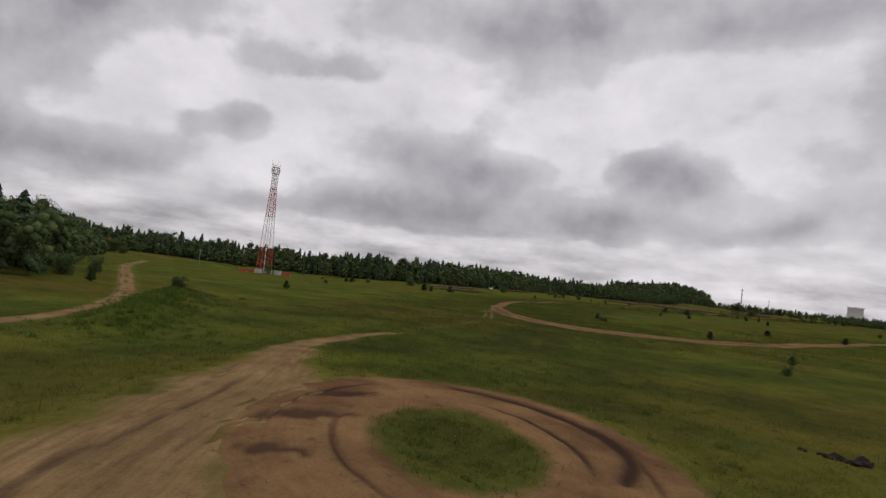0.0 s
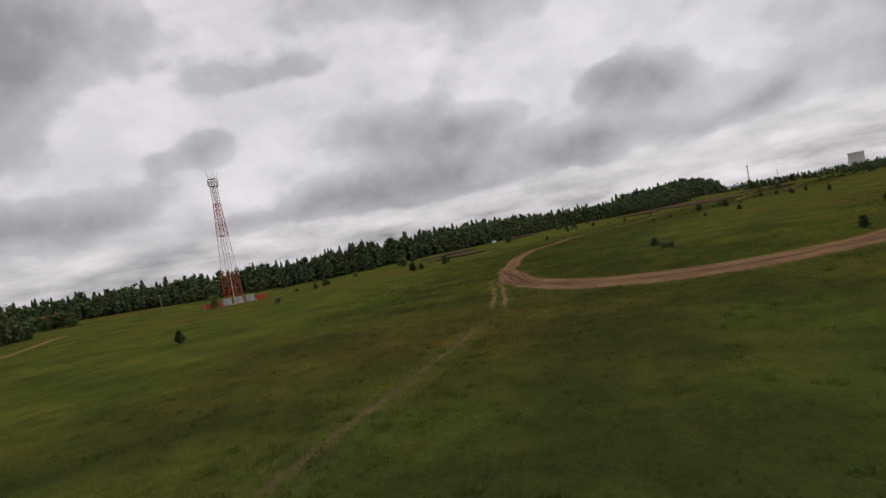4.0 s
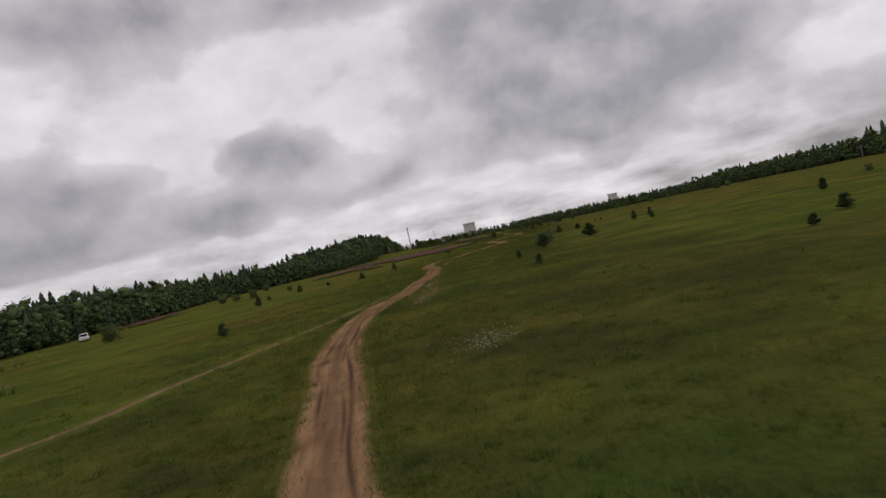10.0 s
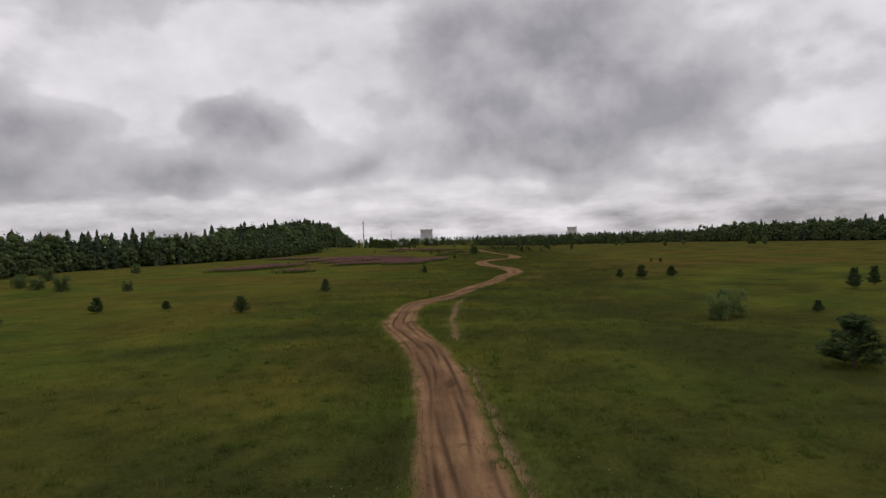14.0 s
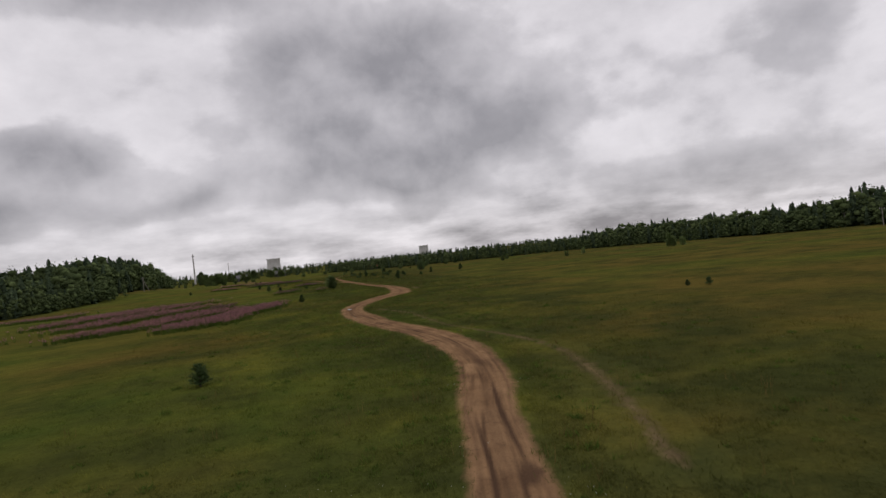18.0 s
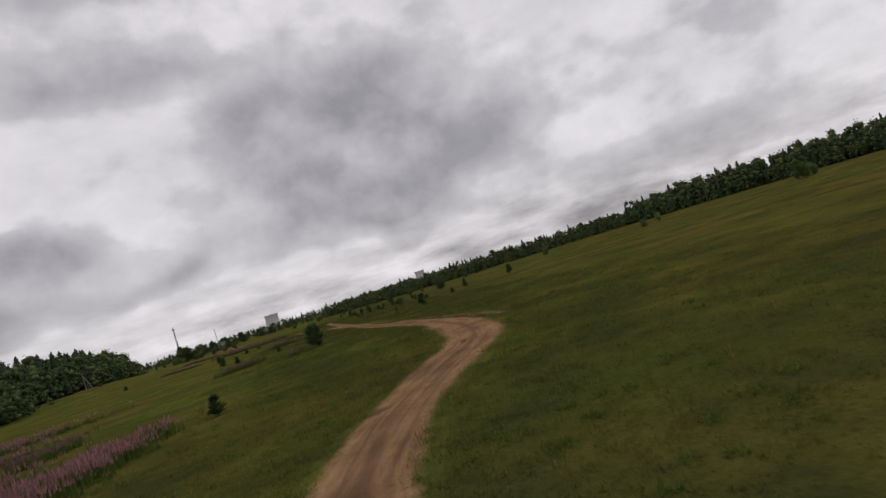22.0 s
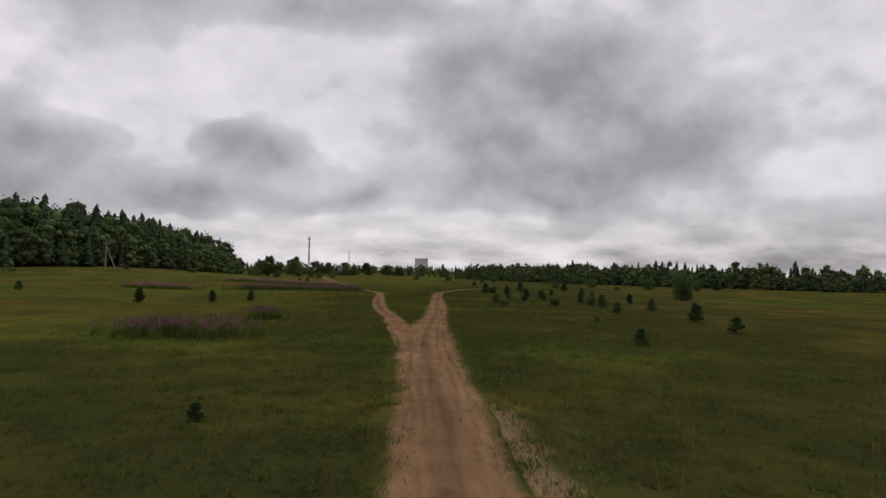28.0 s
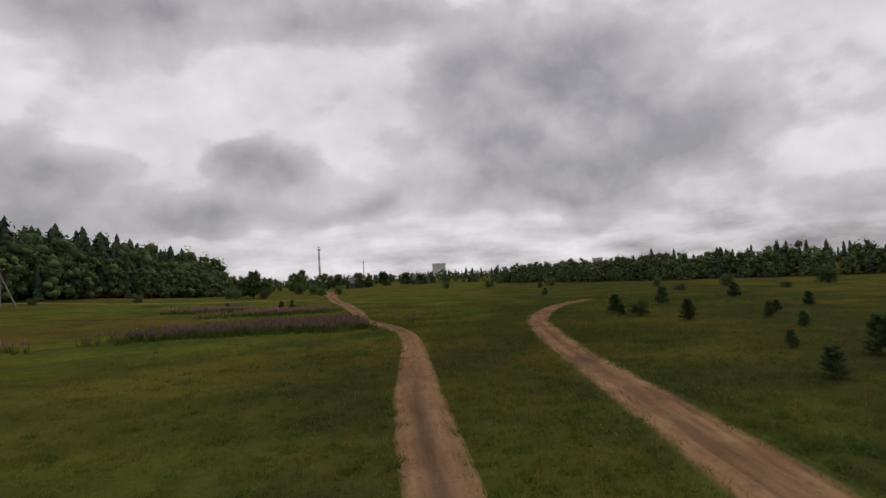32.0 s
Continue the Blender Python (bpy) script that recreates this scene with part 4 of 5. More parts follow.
def young_tree(seed):
    """A bushy leafy tree one metre high: trunk, limbs and a loose crown down to the grass."""
    r = rng(seed)
    thing = tagged(new("young_tree"), "bushy young leafy tree standing beside the track", "tree", "young trees in the meadow")
    bm = bmesh.new()
    limb(bm, (0, 0, -0.03), (0.01, 0.01, 0.5), 0.018, 0.011)
    limb(bm, (0.01, 0.01, 0.5), (0.0, 0.02, 0.93), 0.011, 0.003)
    part("trunk", bm, M_BARK, thing)
    tips = []
    for k in range(30):
        z = 0.04 + 0.80 * k / 30
        a = 2.4 * k + r.rand()
        q = 0.30 * math.sin(math.pi * min(1, (z + 0.30) / 1.25)) * (0.55 + 0.75 * r.rand())
        tip = (q * math.cos(a), q * math.sin(a), z + 0.09 + 0.06 * r.rand())
        if k % 2 == 0:
            bm = bmesh.new()
            limb(bm, (0, 0, z), tip, 0.007, 0.002, 4)
            part("limb", bm, M_BARK, thing)
        tips.append(((0, 0, z), tip))

    def shape(q):
        a, b = tips[q.randint(len(tips))]
        f = 0.35 + 0.8 * q.rand() ** 0.7
        return [a[i] + (b[i] - a[i]) * f + 0.032 * q.randn() for i in range(3)]
    v, t = leaf_cloud(r, 16000, 0.0145, shape)
    v[:, 2] = np.maximum(v[:, 2], 0.005)
    ob = tri_mesh("crown", v, t, [M_WILLOW])
    ob.parent = thing
    return thing


def plant(kinds, rows, seed, size=1.0, wide=1.0):
    """Sets plants out: copies first, the last of each kind is the source itself."""
    r = rng(seed)
    waiting = {}
    for x, y, h, w in rows:
        k = r.randint(len(kinds))
        h, w = h * size, w * wide * (0.9 + 0.2 * r.rand())
        m = Matrix.Translation((x, y, float(ground_z(x, y)))) @ Matrix.Rotation(r.rand() * 6.28, 4, "Z") @ Matrix.Diagonal((h * w, h * w, h, 1))
        if k in waiting:
            copy_thing(kinds[k], m)
        else:
            waiting[k] = m
    for k, m in waiting.items():
        kinds[k].matrix_basis = m


# x, y, height, spread
PINES = [
    (-185, -119, 2.28, 1.1), (-164.5, -113.4, 2.9, 1.0), (-162.1, -113.7, 2.2, 1), (-159.4, -108.5, 2.9, 0.9), (-162, -103, 1.2, 1), (-198, -105, 1.68, 1), (-157.2, -58.2, 1.92, 0.9), (-128.35, -55.7, 1.56, 0.9),
    (-106.7, -66, 1.92, 1), (-113, -72, 1.2, 1), (-89.6, -37, 2.4, 0.7), (-166.5, 8, 2.16, 0.9), (-153.4, 4.8, 2.16, 0.9), (-148.6, 23.5, 2.28, 0.8), (-161, 9, 1.2, 1), (-171, 2, 1.44, 0.9),
    (-174, 5, 1.44, 0.9), (-167, -17, 2.64, 0.7), (-115.4, -23.2, 3.12, 1), (-122.6, -24, 3.12, 1.1), (-105.6, 27.6, 2.04, 1), (-110.4, 25.4, 2.52, 0.9), (-112.4, 27.4, 1.56, 1), (-99, -3, 1.92, 0.8),
    (-128, -38, 1.44, 0.8), (-113, -9, 1.2, 1), (-136, 51.5, 1.92, 1), (-90.4, 64.4, 1.2, 0.9), (-91.6, 66, 0.96, 0.9), (-124.6, 117.5, 2.04, 0.8), (-80, 344.6, 2.2, 1), (-151, 241, 1.8, 0.9),
    (-128, 306, 1.6, 0.8), (-126, 304, 1.9, 0.7), (-137, 309, 1.5, 0.9), (-141, -183, 2.04, 0.7), (-106.4, -145, 1.56, 1.1), (-76, -182, 1.32, 1), (-87, -156, 1.68, 0.9), (-83, -120, 1.8, 1),
    (-71, -111, 2.04, 1), (-62, -122, 1.8, 1), (-180, -127, 1.8, 0.9), (-137, -213, 2.16, 0.8), (-100, 4, 2.88, 0.7), (-96, 6.5, 2.76, 0.7),
]
SHRUBS = [
    (-209, -58.5, 4.5, 1.2), (-188.4, -21.5, 3.6, 1.1), (-119.1, -9, 2.5, 1.2), (-120.6, -10.5, 2.2, 1.2), (-104.5, -148.6, 1.2, 1.5), (-103.6, -149.4, 1.0, 1.4),
    (-122, -213, 1.6, 1.3), (-75.8, -192.4, 1.1, 1.4), (-186, 39, 3.2, 1.2), (-192, 44, 2.6, 1.3), (-198, 50, 3.0, 1.3), (-176, 36, 2.0, 1.2), (-206, 72, 3.5, 1.2),
    (-200, 96, 3.0, 1.2), (-60, 303, 2.6, 1.2), (-66, 315, 2.2, 1.2), (-40, 292, 3.0, 1.1),
    (-148, 352, 3.5, 1.0), (-143, 356, 3.0, 1.1), (-152, 360, 4.2, 0.9), (-132, 372, 3.0, 1.1), (-128, 376, 3.6, 1.1), (-138, 395, 4.5, 1.1), (-145, 410, 6.0, 0.8),
    (-88, 372, 3.0, 1.3), (-98, 395, 3.2, 1.3), (-74, 360, 3.0, 1.2), (-160, 330, 2.4, 1.2), (-172, 318, 1.8, 1.3), (-196, 322, 1.6, 1.2), (-150, -206, 3.0, 1.1),
    (-145, -212, 3.5, 1.1), (-60, -4, 2.0, 1.2), (-193, -142, 4.0, 0.9), (-164, -151, 1.4, 1.2), (-212, -103, 1.6, 1.2), (-229, -60, 2.4, 1.2), (-311, -121, 6.5, 1.1), (-306, -126, 5.0, 1.3), (-312, -128, 6.5, 1.2), (-303, -119, 4.5, 1.3), (-222, -35, 2.6, 1.2),
    (-4.3, 172.8, 5.0, 0.6), (2, 176, 4.0, 0.9), (-14, 210, 3.2, 0.8), (-27, 200, 3.0, 0.9), (-34, 238, 3.0, 1.0), (-24, 256, 3.2, 1.0),
]
PINE_BUSHES = [
    (-67.1, 243.6, 4.4, 0.8), (-66.2, 244.8, 3.4, 0.85), (-95, 224.6, 1, 1.5), (-89.2, 226.8, 1, 1.4), (-85, 227.6, 1.05, 1.2), (-90.8, 258.2, 1.4, 1.4), (-49.3, 295.4, 2.8, 1.18), (-70.2, 296.5, 1.02, 2.35),
    (-58.5, 290.5, 0.96, 1.76),
]
CLUSTER_PINES = [
    (-94.5, 232, 1, 1.1), (-92, 238, 0.75, 1.1), (-90.5, 235, 1.5, 0.95), (-87.9, 236.6, 0.9, 1.15), (-85.4, 223.2, 1.3, 1), (-85.4, 230.2, 1.1, 1.1), (-80, 229.7, 1.15, 1), (-84.4, 252, 1, 1.1),
    (-82.3, 254.6, 0.9, 1.1), (-86.3, 245.7, 0.9, 1.1), (-89.4, 253, 1.4, 1.1), (-91.2, 262.4, 1.5, 1.1), (-91.6, 259.8, 0.9, 1.2), (-83.7, 270.7, 1.75, 1.1), (-77.6, 249.6, 0.9, 1.1), (-75.6, 261, 1.1, 1.1),
    (-87.2, 307, 1.2, 1.1), (-74.9, 273.7, 1.5, 1.1), (-93.7, 193.9, 0.85, 1.1), (-85.2, 200, 1, 1.1), (-83.8, 207.6, 1.35, 1), (-82.2, 219, 1.1, 1.1), (-86.8, 215.4, 1, 1.1), (-91.6, 206.4, 0.4, 1.2),
    (-93.9, 174.6, 1.95, 0.95), (-83.6, 187.6, 1.1, 1.1), (-82.4, 191.2, 0.9, 1.1), (-78.5, 193.6, 1.8, 0.8), (-71.4, 186.5, 1.9, 0.9), (-126.8, 193.2, 1.7, 0.9), (-117.7, 180, 1, 0.95), (-110.1, 178.7, 0.4, 1.2),
    (-128.6, 220.6, 1.4, 0.9), (-122.6, 221.8, 1.15, 0.95), (-119.9, 225, 1.05, 0.9), (-124.2, 184.4, 1.2, 1), (-34.3, 294.1, 2.54, 0.97),
]
TREES = [
    (-113.8, 157.6, 3.1, 1.08), (-113.35, 164.8, 3.25, 1.05), (-5, 174, 4.5, 0.8), (-146.7, 361.5, 6.6, 1.3), (-143.5, 360.8, 5.0, 1.0), (-150, 364, 5.4, 1.2),
    (-153.7, 454, 7.1, 1.6), (-158, 470, 8.0, 1.2), (-164, 520, 10.5, 0.8), (-150, 500, 8.0, 1.5), (-143, 498, 7.0, 1.4), (-136, 520, 7.5, 1.5), (-124.6, 545, 8.0, 1.5), (-112, 530, 6.5, 1.6), (-133, 494, 5.5, 1.7), (-104, 520, 5.5, 1.8), (-129, 496, 5.0, 1.6),
    (-310, -122, 5.0, 1.3), (-311.4, -124.7, 4.6, 1.4), (-308.7, -119.3, 5.2, 1.3), (-312.7, -127.3, 4.8, 1.3), (-307.4, -116.7, 4.6, 1.4),
]
plant([young_pine(k) for k in (41, 42, 43, 44)], PINES, 51, 0.64, 1.3)
plant([shrub(k) for k in (45, 46, 47)], SHRUBS, 52, 0.8, 1.0)
plant([young_tree(k) for k in (48, 49)], TREES, 53)
plant([shrub(k, M_PINE, "pine_bush", "dense dark green pine bush in the meadow", "pine bushes in the meadow") for k in (54, 55)], PINE_BUSHES, 56)
plant([young_pine(k) for k in (57, 58)], CLUSTER_PINES, 59)

# ---------------------------------------------------------------- radio mast and its yard
def beam(name, a, b, r, mat, parent, sides=6):
    bm = bmesh.new()
    limb(bm, a, b, r, r, sides)
    return part(name, bm, mat, parent)


def box(bm, size, at, bevel=0.0):
    got = bmesh.ops.create_cube(bm, size=1.0, matrix=Matrix.Translation(at) @ Matrix.Diagonal((*size, 1)))
    if bevel:
        edges = list({e for v in got["verts"] for e in v.link_edges})
        bmesh.ops.bevel(bm, geom=edges, offset=bevel, segments=1, affect="EDGES")


def lattice_mast(x, y, z, high):
    """Four tapering legs in red and white stretches, crossed braces, two platforms and antenna frames."""
    thing = tagged(new("radio_mast"), "tall lattice radio mast painted in red and white stretches", "radio mast")
    thing.location = (x, y, z)
    thing.rotation_euler = (0, 0, radians(28))
    legs = [(-1, -1), (1, -1), (1, 1), (-1, 1)]

    def half(f):
        return 2.35 - (2.35 - 0.85) * min(1, f / 0.76)
    for lo, hi, mat, panels, shade in ((0, 0.25, M_RED, 2, "red"), (0.25, 0.52, M_PALE, 2, "white"), (0.52, 0.76, M_RED, 3, "red"), (0.76, 0.93, M_PALE, 4, "white")):
        section = tagged(new("section"), shade + " painted stretch of the mast")
        section.parent = thing
        for k in range(panels + 1):
            f = lo + (hi - lo) * k / panels - (0.002 if k == panels else 0)
            w = half(f)
            for (ax, ay), (bx, by) in zip(legs, legs[1:] + legs[:1]):
                beam("girt", (ax * w, ay * w, f * high), (bx * w, by * w, f * high), 0.055, mat, section, 4)
        for ax, ay in legs:
            beam("leg", (ax * half(lo), ay * half(lo), lo * high), (ax * half(hi), ay * half(hi), hi * high), 0.115, mat, section)
        for k in range(panels):
            f0, f1 = lo + (hi - lo) * k / panels, lo + (hi - lo) * (k + 1) / panels
            for (ax, ay), (bx, by) in zip(legs, legs[1:] + legs[:1]):
                for p, q in (((ax, ay), (bx, by)), ((bx, by), (ax, ay))):
                    beam("brace", (p[0] * half(f0), p[1] * half(f0), f0 * high), (q[0] * half(f1), q[1] * half(f1), f1 * high), 0.045, mat, section, 4)
    beam("cable_riser", (0, 0, 0), (0, 0, 0.93 * high), 0.11, M_PALE, thing)
    for f in (0.89, 0.945):
        bm = bmesh.new()
        box(bm, (2.1, 2.1, 0.2), (0, 0, f * high), 0.04)
        platform = part("platform", bm, M_STEEL, thing)
        for ax, ay in legs:
            beam("rail_post", (ax * 1.0, ay * 1.0, f * high), (ax * 1.0, ay * 1.0, f * high + 1.1), 0.05, M_PALE, platform, 4)
    for ax, ay in legs:
        bm = bmesh.new()
        limb(bm, (ax * 1.05, ay * 1.05, 0.885 * high), (ax * 1.05, ay * 1.05, 0.955 * high), 0.08, 0.08, 6)
        box(bm, (0.35, 0.35, 1.9), (ax * 1.1, ay * 1.1, 0.92 * high), 0.05)
        part("antenna", bm, M_PALE, thing)
        beam("spike", (ax * 1.0, ay * 1.0, 0.945 * high), (ax * 1.25, ay * 1.25, 1.0 * high), 0.06, M_PALE, thing, 4)
    for (ax, ay), (bx, by) in zip(legs, legs[1:] + legs[:1]):
        beam("head_brace", (ax * 1.0, ay * 1.0, 0.945 * high), (bx * 1.0, by * 1.0, 0.975 * high), 0.06, M_PALE, thing, 4)


MAST = (-256, -90)
MAST_Z = float(ground_z(*MAST))
lattice_mast(*MAST, MAST_Z, 44.5)


def yard():
    """The fenced yard: pad, cabins, red sheet fence."""
    facing = Matrix.Translation((MAST[0], MAST[1], MAST_Z)) @ Matrix.Rotation(radians(-125), 4, "Z")
    bm = bmesh.new()
    box(bm, (15, 13, 0.5), (0, 0, 0.0), 0.06)
    pad = part("concrete_pad", bm, M_CONCRETE)
    pad.matrix_basis = facing
    tagged(pad, "pale concrete pad under the radio mast", "concrete pad")
    for x in (-4.6, -1.1, 2.4):
        cabin = tagged(new("equipment_cabin"), "white equipment cabin on the mast's concrete pad", "cabin", "cabins at the mast")
        cabin.matrix_basis = facing @ Matrix.Translation((x, 6.4, 0.25))
        bm = bmesh.new()
        box(bm, (2.5, 2.2, 1.9), (0, 0, 1.4), 0.05)
        part("body", bm, M_CONCRETE, cabin)
        bm = bmesh.new()
        box(bm, (2.7, 2.4, 0.16), (0, 0, 2.43), 0.03)
        part("roof", bm, M_STEEL, cabin)
        bm = bmesh.new()
        box(bm, (0.9, 0.06, 1.6), (0.5, 1.12, 1.3), 0.01)
        door = part("door", bm, M_STEEL, cabin)
        beam("handle", (0.2, 1.18, 1.5), (0.2, 1.18, 1.7), 0.025, M_DARK, door, 4)
        for fx in (-1.2, 1.2):
            bm = bmesh.new()
            box(bm, (0.4, 2.0, 0.5), (fx, 0, 0.2), 0.03)
            part("footing", bm, M_DARK, cabin)
    fence = tagged(new("sheet_fence"), "red corrugated sheet fence round the mast yard", "fence")
    fence.matrix_basis = facing
    runs = [((-9.2, -2), (-9.2, 8)), ((9.2, 8), (9.2, -2)), ((4.0, 8), (9.2, 8)), ((-9.2, 8), (-6.2, 8))]
    for a, b in runs:
        a, b = Vector((*a, 0)), Vector((*b, 0))
        n = max(1, round((b - a).length / 2.3))
        out = (b - a).normalized()
        nrm = Vector((out.y, -out.x, 0))
        for k in range(n):
            p, q = a + (b - a) * (k / n), a + (b - a) * ((k + 1) / n)
            bm = bmesh.new()
            m = 16
            rows = []
            for j in range(m + 1):
                c = p + (q - p) * (0.02 + 0.96 * j / m) + nrm * (0.05 if j % 2 else -0.02)
                rows.append([bm.verts.new(c + Vector((0, 0, h)) + nrm * d) for h, d in ((0.15, 0.0), (2.2, 0.0), (2.2, 0.03), (0.15, 0.03))])
            for r0, r1 in zip(rows, rows[1:]):
                for j in range(4):
                    bm.faces.new((r0[j], r1[j], r1[(j + 1) % 4], r0[(j + 1) % 4]))
            for r0 in (rows[0], rows[-1]):
                bm.faces.new(r0)
            bmesh.ops.recalc_face_normals(bm, faces=bm.faces)
            part("panel", bm, M_RED, fence)
            beam("post", (p.x, p.y, -0.3), (p.x, p.y, 2.1), 0.07, M_STEEL, fence, 6)


yard()


# ---------------------------------------------------------------- poles, far stacks and towers
def braced_pole(x, y, high, turn, brace=True):
    """A power-line pole with cross-arm, insulators and a slanting strut."""
    thing = tagged(new("power_pole"), "weathered wooden power pole" + (" with a slanting strut" if brace else " without a strut"), "power pole", "power poles at the wood edge")
    thing.matrix_basis = Matrix.Translation((x, y, float(ground_z(x, y)))) @ Matrix.Rotation(radians(turn), 4, "Z")
    bm = bmesh.new()
    limb(bm, (0, 0, -0.5), (0, 0, high), 0.16, 0.11, 8)
    part("post", bm, M_WOOD, thing)
    if brace:
        bm = bmesh.new()
        limb(bm, (2.3, 0, -0.4), (0.05, 0, high * 0.82), 0.14, 0.10, 8)
        part("strut", bm, M_WOOD, thing)
    bm = bmesh.new()
    box(bm, (1.5, 0.12, 0.12), (0, 0, high - 0.35), 0.02)
    arm = part("cross_arm", bm, M_WOOD, thing)
    for k in (-0.65, 0, 0.65):
        bm = bmesh.new()
        limb(bm, (k, 0, high - 0.3), (k, 0, high - 0.08), 0.05, 0.035, 6)
        part("insulator", bm, M_PALE, arm)


braced_pole(-176, 316, 6.4, 20)
braced_pole(57, 163, 5.0, -30)
braced_pole(42, 140, 5.2, -30, False)
braced_pole(-288, -96, 6.5, 10, False)


def far_stack(x, y, r, high, label, bands):
    """A slender far mast with painted bands and a lattice-like collar."""
    thing = tagged(new("far_mast"), label, "mast")
    thing.location = (x, y, 0)
    for k in range(bands):
        bm = bmesh.new()
        limb(bm, (0, 0, high * k / bands), (0, 0, high * (k + 1) / bands), r * (1 - 0.4 * k / bands), r * (1 - 0.4 * (k + 1) / bands), 10)
        part("stretch", bm, M_PALE if k % 2 else M_CONCRETE, thing)
    bm = bmesh.new()
    bmesh.ops.create_cone(bm, cap_ends=True, segments=10, radius1=r * 1.5, radius2=r * 1.5, depth=0.6, matrix=Matrix.Translation((0, 0, high * 0.93)))
    part("collar", bm, M_STEEL, thing)


far_stack(-180, 680, 1.0, 31, "slender grey mast rising behind the village", 6)
far_stack(-147, 690, 0.45, 19, "thin grey mast behind the village trees", 4)


def cooling_tower(x, y, r, high, seed):
    """A hyperbolic shell with vertical ribs, an uneven rim and slanting legs."""
    thing = tagged(new("cooling_tower"), "pale ribbed concrete cooling tower on the skyline", "cooling tower", "cooling towers on the skyline")
    thing.location = (x, y, 0)
    rr = rng(seed)
    bm = bmesh.new()
    seg, rings = 48, []
    for k in range(11):
        f = k / 10
        q = r * math.sqrt(0.80 + 0.75 * (f - 0.72) ** 2)
        rings.append([bm.verts.new(((q + (0.5 if j % 4 == 0 else 0)) * math.cos(6.2832 * j / seg), (q + (0.5 if j % 4 == 0 else 0)) * math.sin(6.2832 * j / seg), high * (0.1 + 0.9 * f))) for j in range(seg)])
    for a, b in zip(rings, rings[1:]):
        for j in range(seg):
            bm.faces.new((a[j], a[(j + 1) % seg], b[(j + 1) % seg], b[j]))
    part("shell", bm, M_CONCRETE, thing)
    for k in range(12):
        a = 6.2832 * k / 12
        bm = bmesh.new()
        q = r * 0.945
        m = Matrix.Rotation(a, 4, "Z") @ Matrix.Translation((q, 0, high + 1.2 + 1.2 * rr.rand())) @ Matrix.Diagonal((1.2, q * 0.40, 3.5 + 2 * rr.rand(), 1))
        bmesh.ops.create_cube(bm, size=1.0, matrix=m)
        part("rim_panel", bm, M_PALE if k % 3 else M_CONCRETE, thing)
    for k in range(16):
        a, b = 6.2832 * k / 16, 6.2832 * (k + 0.5) / 16
        q = r * 1.12
        beam("support", (q * math.cos(a) * 1.03, q * math.sin(a) * 1.03, -1), (q * math.cos(b), q * math.sin(b), high * 0.105), 0.9, M_CONCRETE, thing, 5)


cooling_tower(10, 2978, 33, 58, 61)
cooling_tower(905, 3466, 30, 56, 62)


def house(x, y, turn, size, roof_mat, label):
    """A small village house: walls, gable roof with eaves, chimney, door, windows."""
    w, d, h = size
    thing = tagged(new("house"), label, "house", "houses of the village")
    thing.matrix_basis = Matrix.Translation((x, y, float(ground_z(x, y)))) @ Matrix.Rotation(radians(turn), 4, "Z")
    bm = bmesh.new()
    box(bm, (w, d, h), (0, 0, h / 2), 0.03)
    part("wall", bm, M_GREY, thing)
    bm = bmesh.new()
    e, t, up = 0.45, 0.18, d * 0.36
    ends = []
    for sx in (-w / 2 - e, w / 2 + e):
        ends.append([bm.verts.new(c) for c in ((sx, -d / 2 - e, h - 0.2), (sx, 0, h + up), (sx, d / 2 + e, h - 0.2), (sx, d / 2 + e, h - 0.2 + t), (sx, 0, h + up + t), (sx, -d / 2 - e, h - 0.2 + t))])
    for j in range(6):
        bm.faces.new((ends[0][j], ends[1][j], ends[1][(j + 1) % 6], ends[0][(j + 1) % 6]))
    bm.faces.new(ends[0]), bm.faces.new(ends[1])
    bmesh.ops.recalc_face_normals(bm, faces=bm.faces)
    roof = part("roof", bm, roof_mat, thing)
    for sx in (-w / 2 + 0.02, w / 2 - 0.02):
        bm = bmesh.new()
        bm.faces.new([bm.verts.new(c) for c in ((sx, -d / 2, h), (sx, d / 2, h), (sx, 0, h + up))])
        part("gable", bm, M_GREY, thing)
    bm = bmesh.new()
    box(bm, (0.6, 0.6, 1.5), (w * 0.2, 0, h + up + 0.3), 0.03)
    part("chimney", bm, M_ROOF, roof)
    for sx in (-w * 0.3, 0, w * 0.3):
        for sy in (-1, 1):
            bm = bmesh.new()
            box(bm, (0.9, 0.08, 1.1), (sx, sy * d / 2, h * 0.55), 0.0)
            win = part("window", bm, M_WOOD, thing)
            bm = bmesh.new()
            box(bm, (0.7, 0.1, 0.9), (sx, sy * (d / 2 + 0.01), h * 0.55), 0.0)
            part("pane", bm, M_DARK, win)


house(-134, 505, 15, (9, 6, 2.4), M_GREY, "grey village house under a grey roof among trees")
house(-104, 535, -20, (8, 6, 2.4), M_GREY, "low grey village house at the end of the meadow")
house(-57, 380, 30, (4.5, 3.5, 1.5), M_ROOF, "small hut with a rust-red roof at the wood edge")
house(-318, -118, 60, (5.5, 4.5, 2.6), M_ROOF, "house with a rust-red roof among the trees")


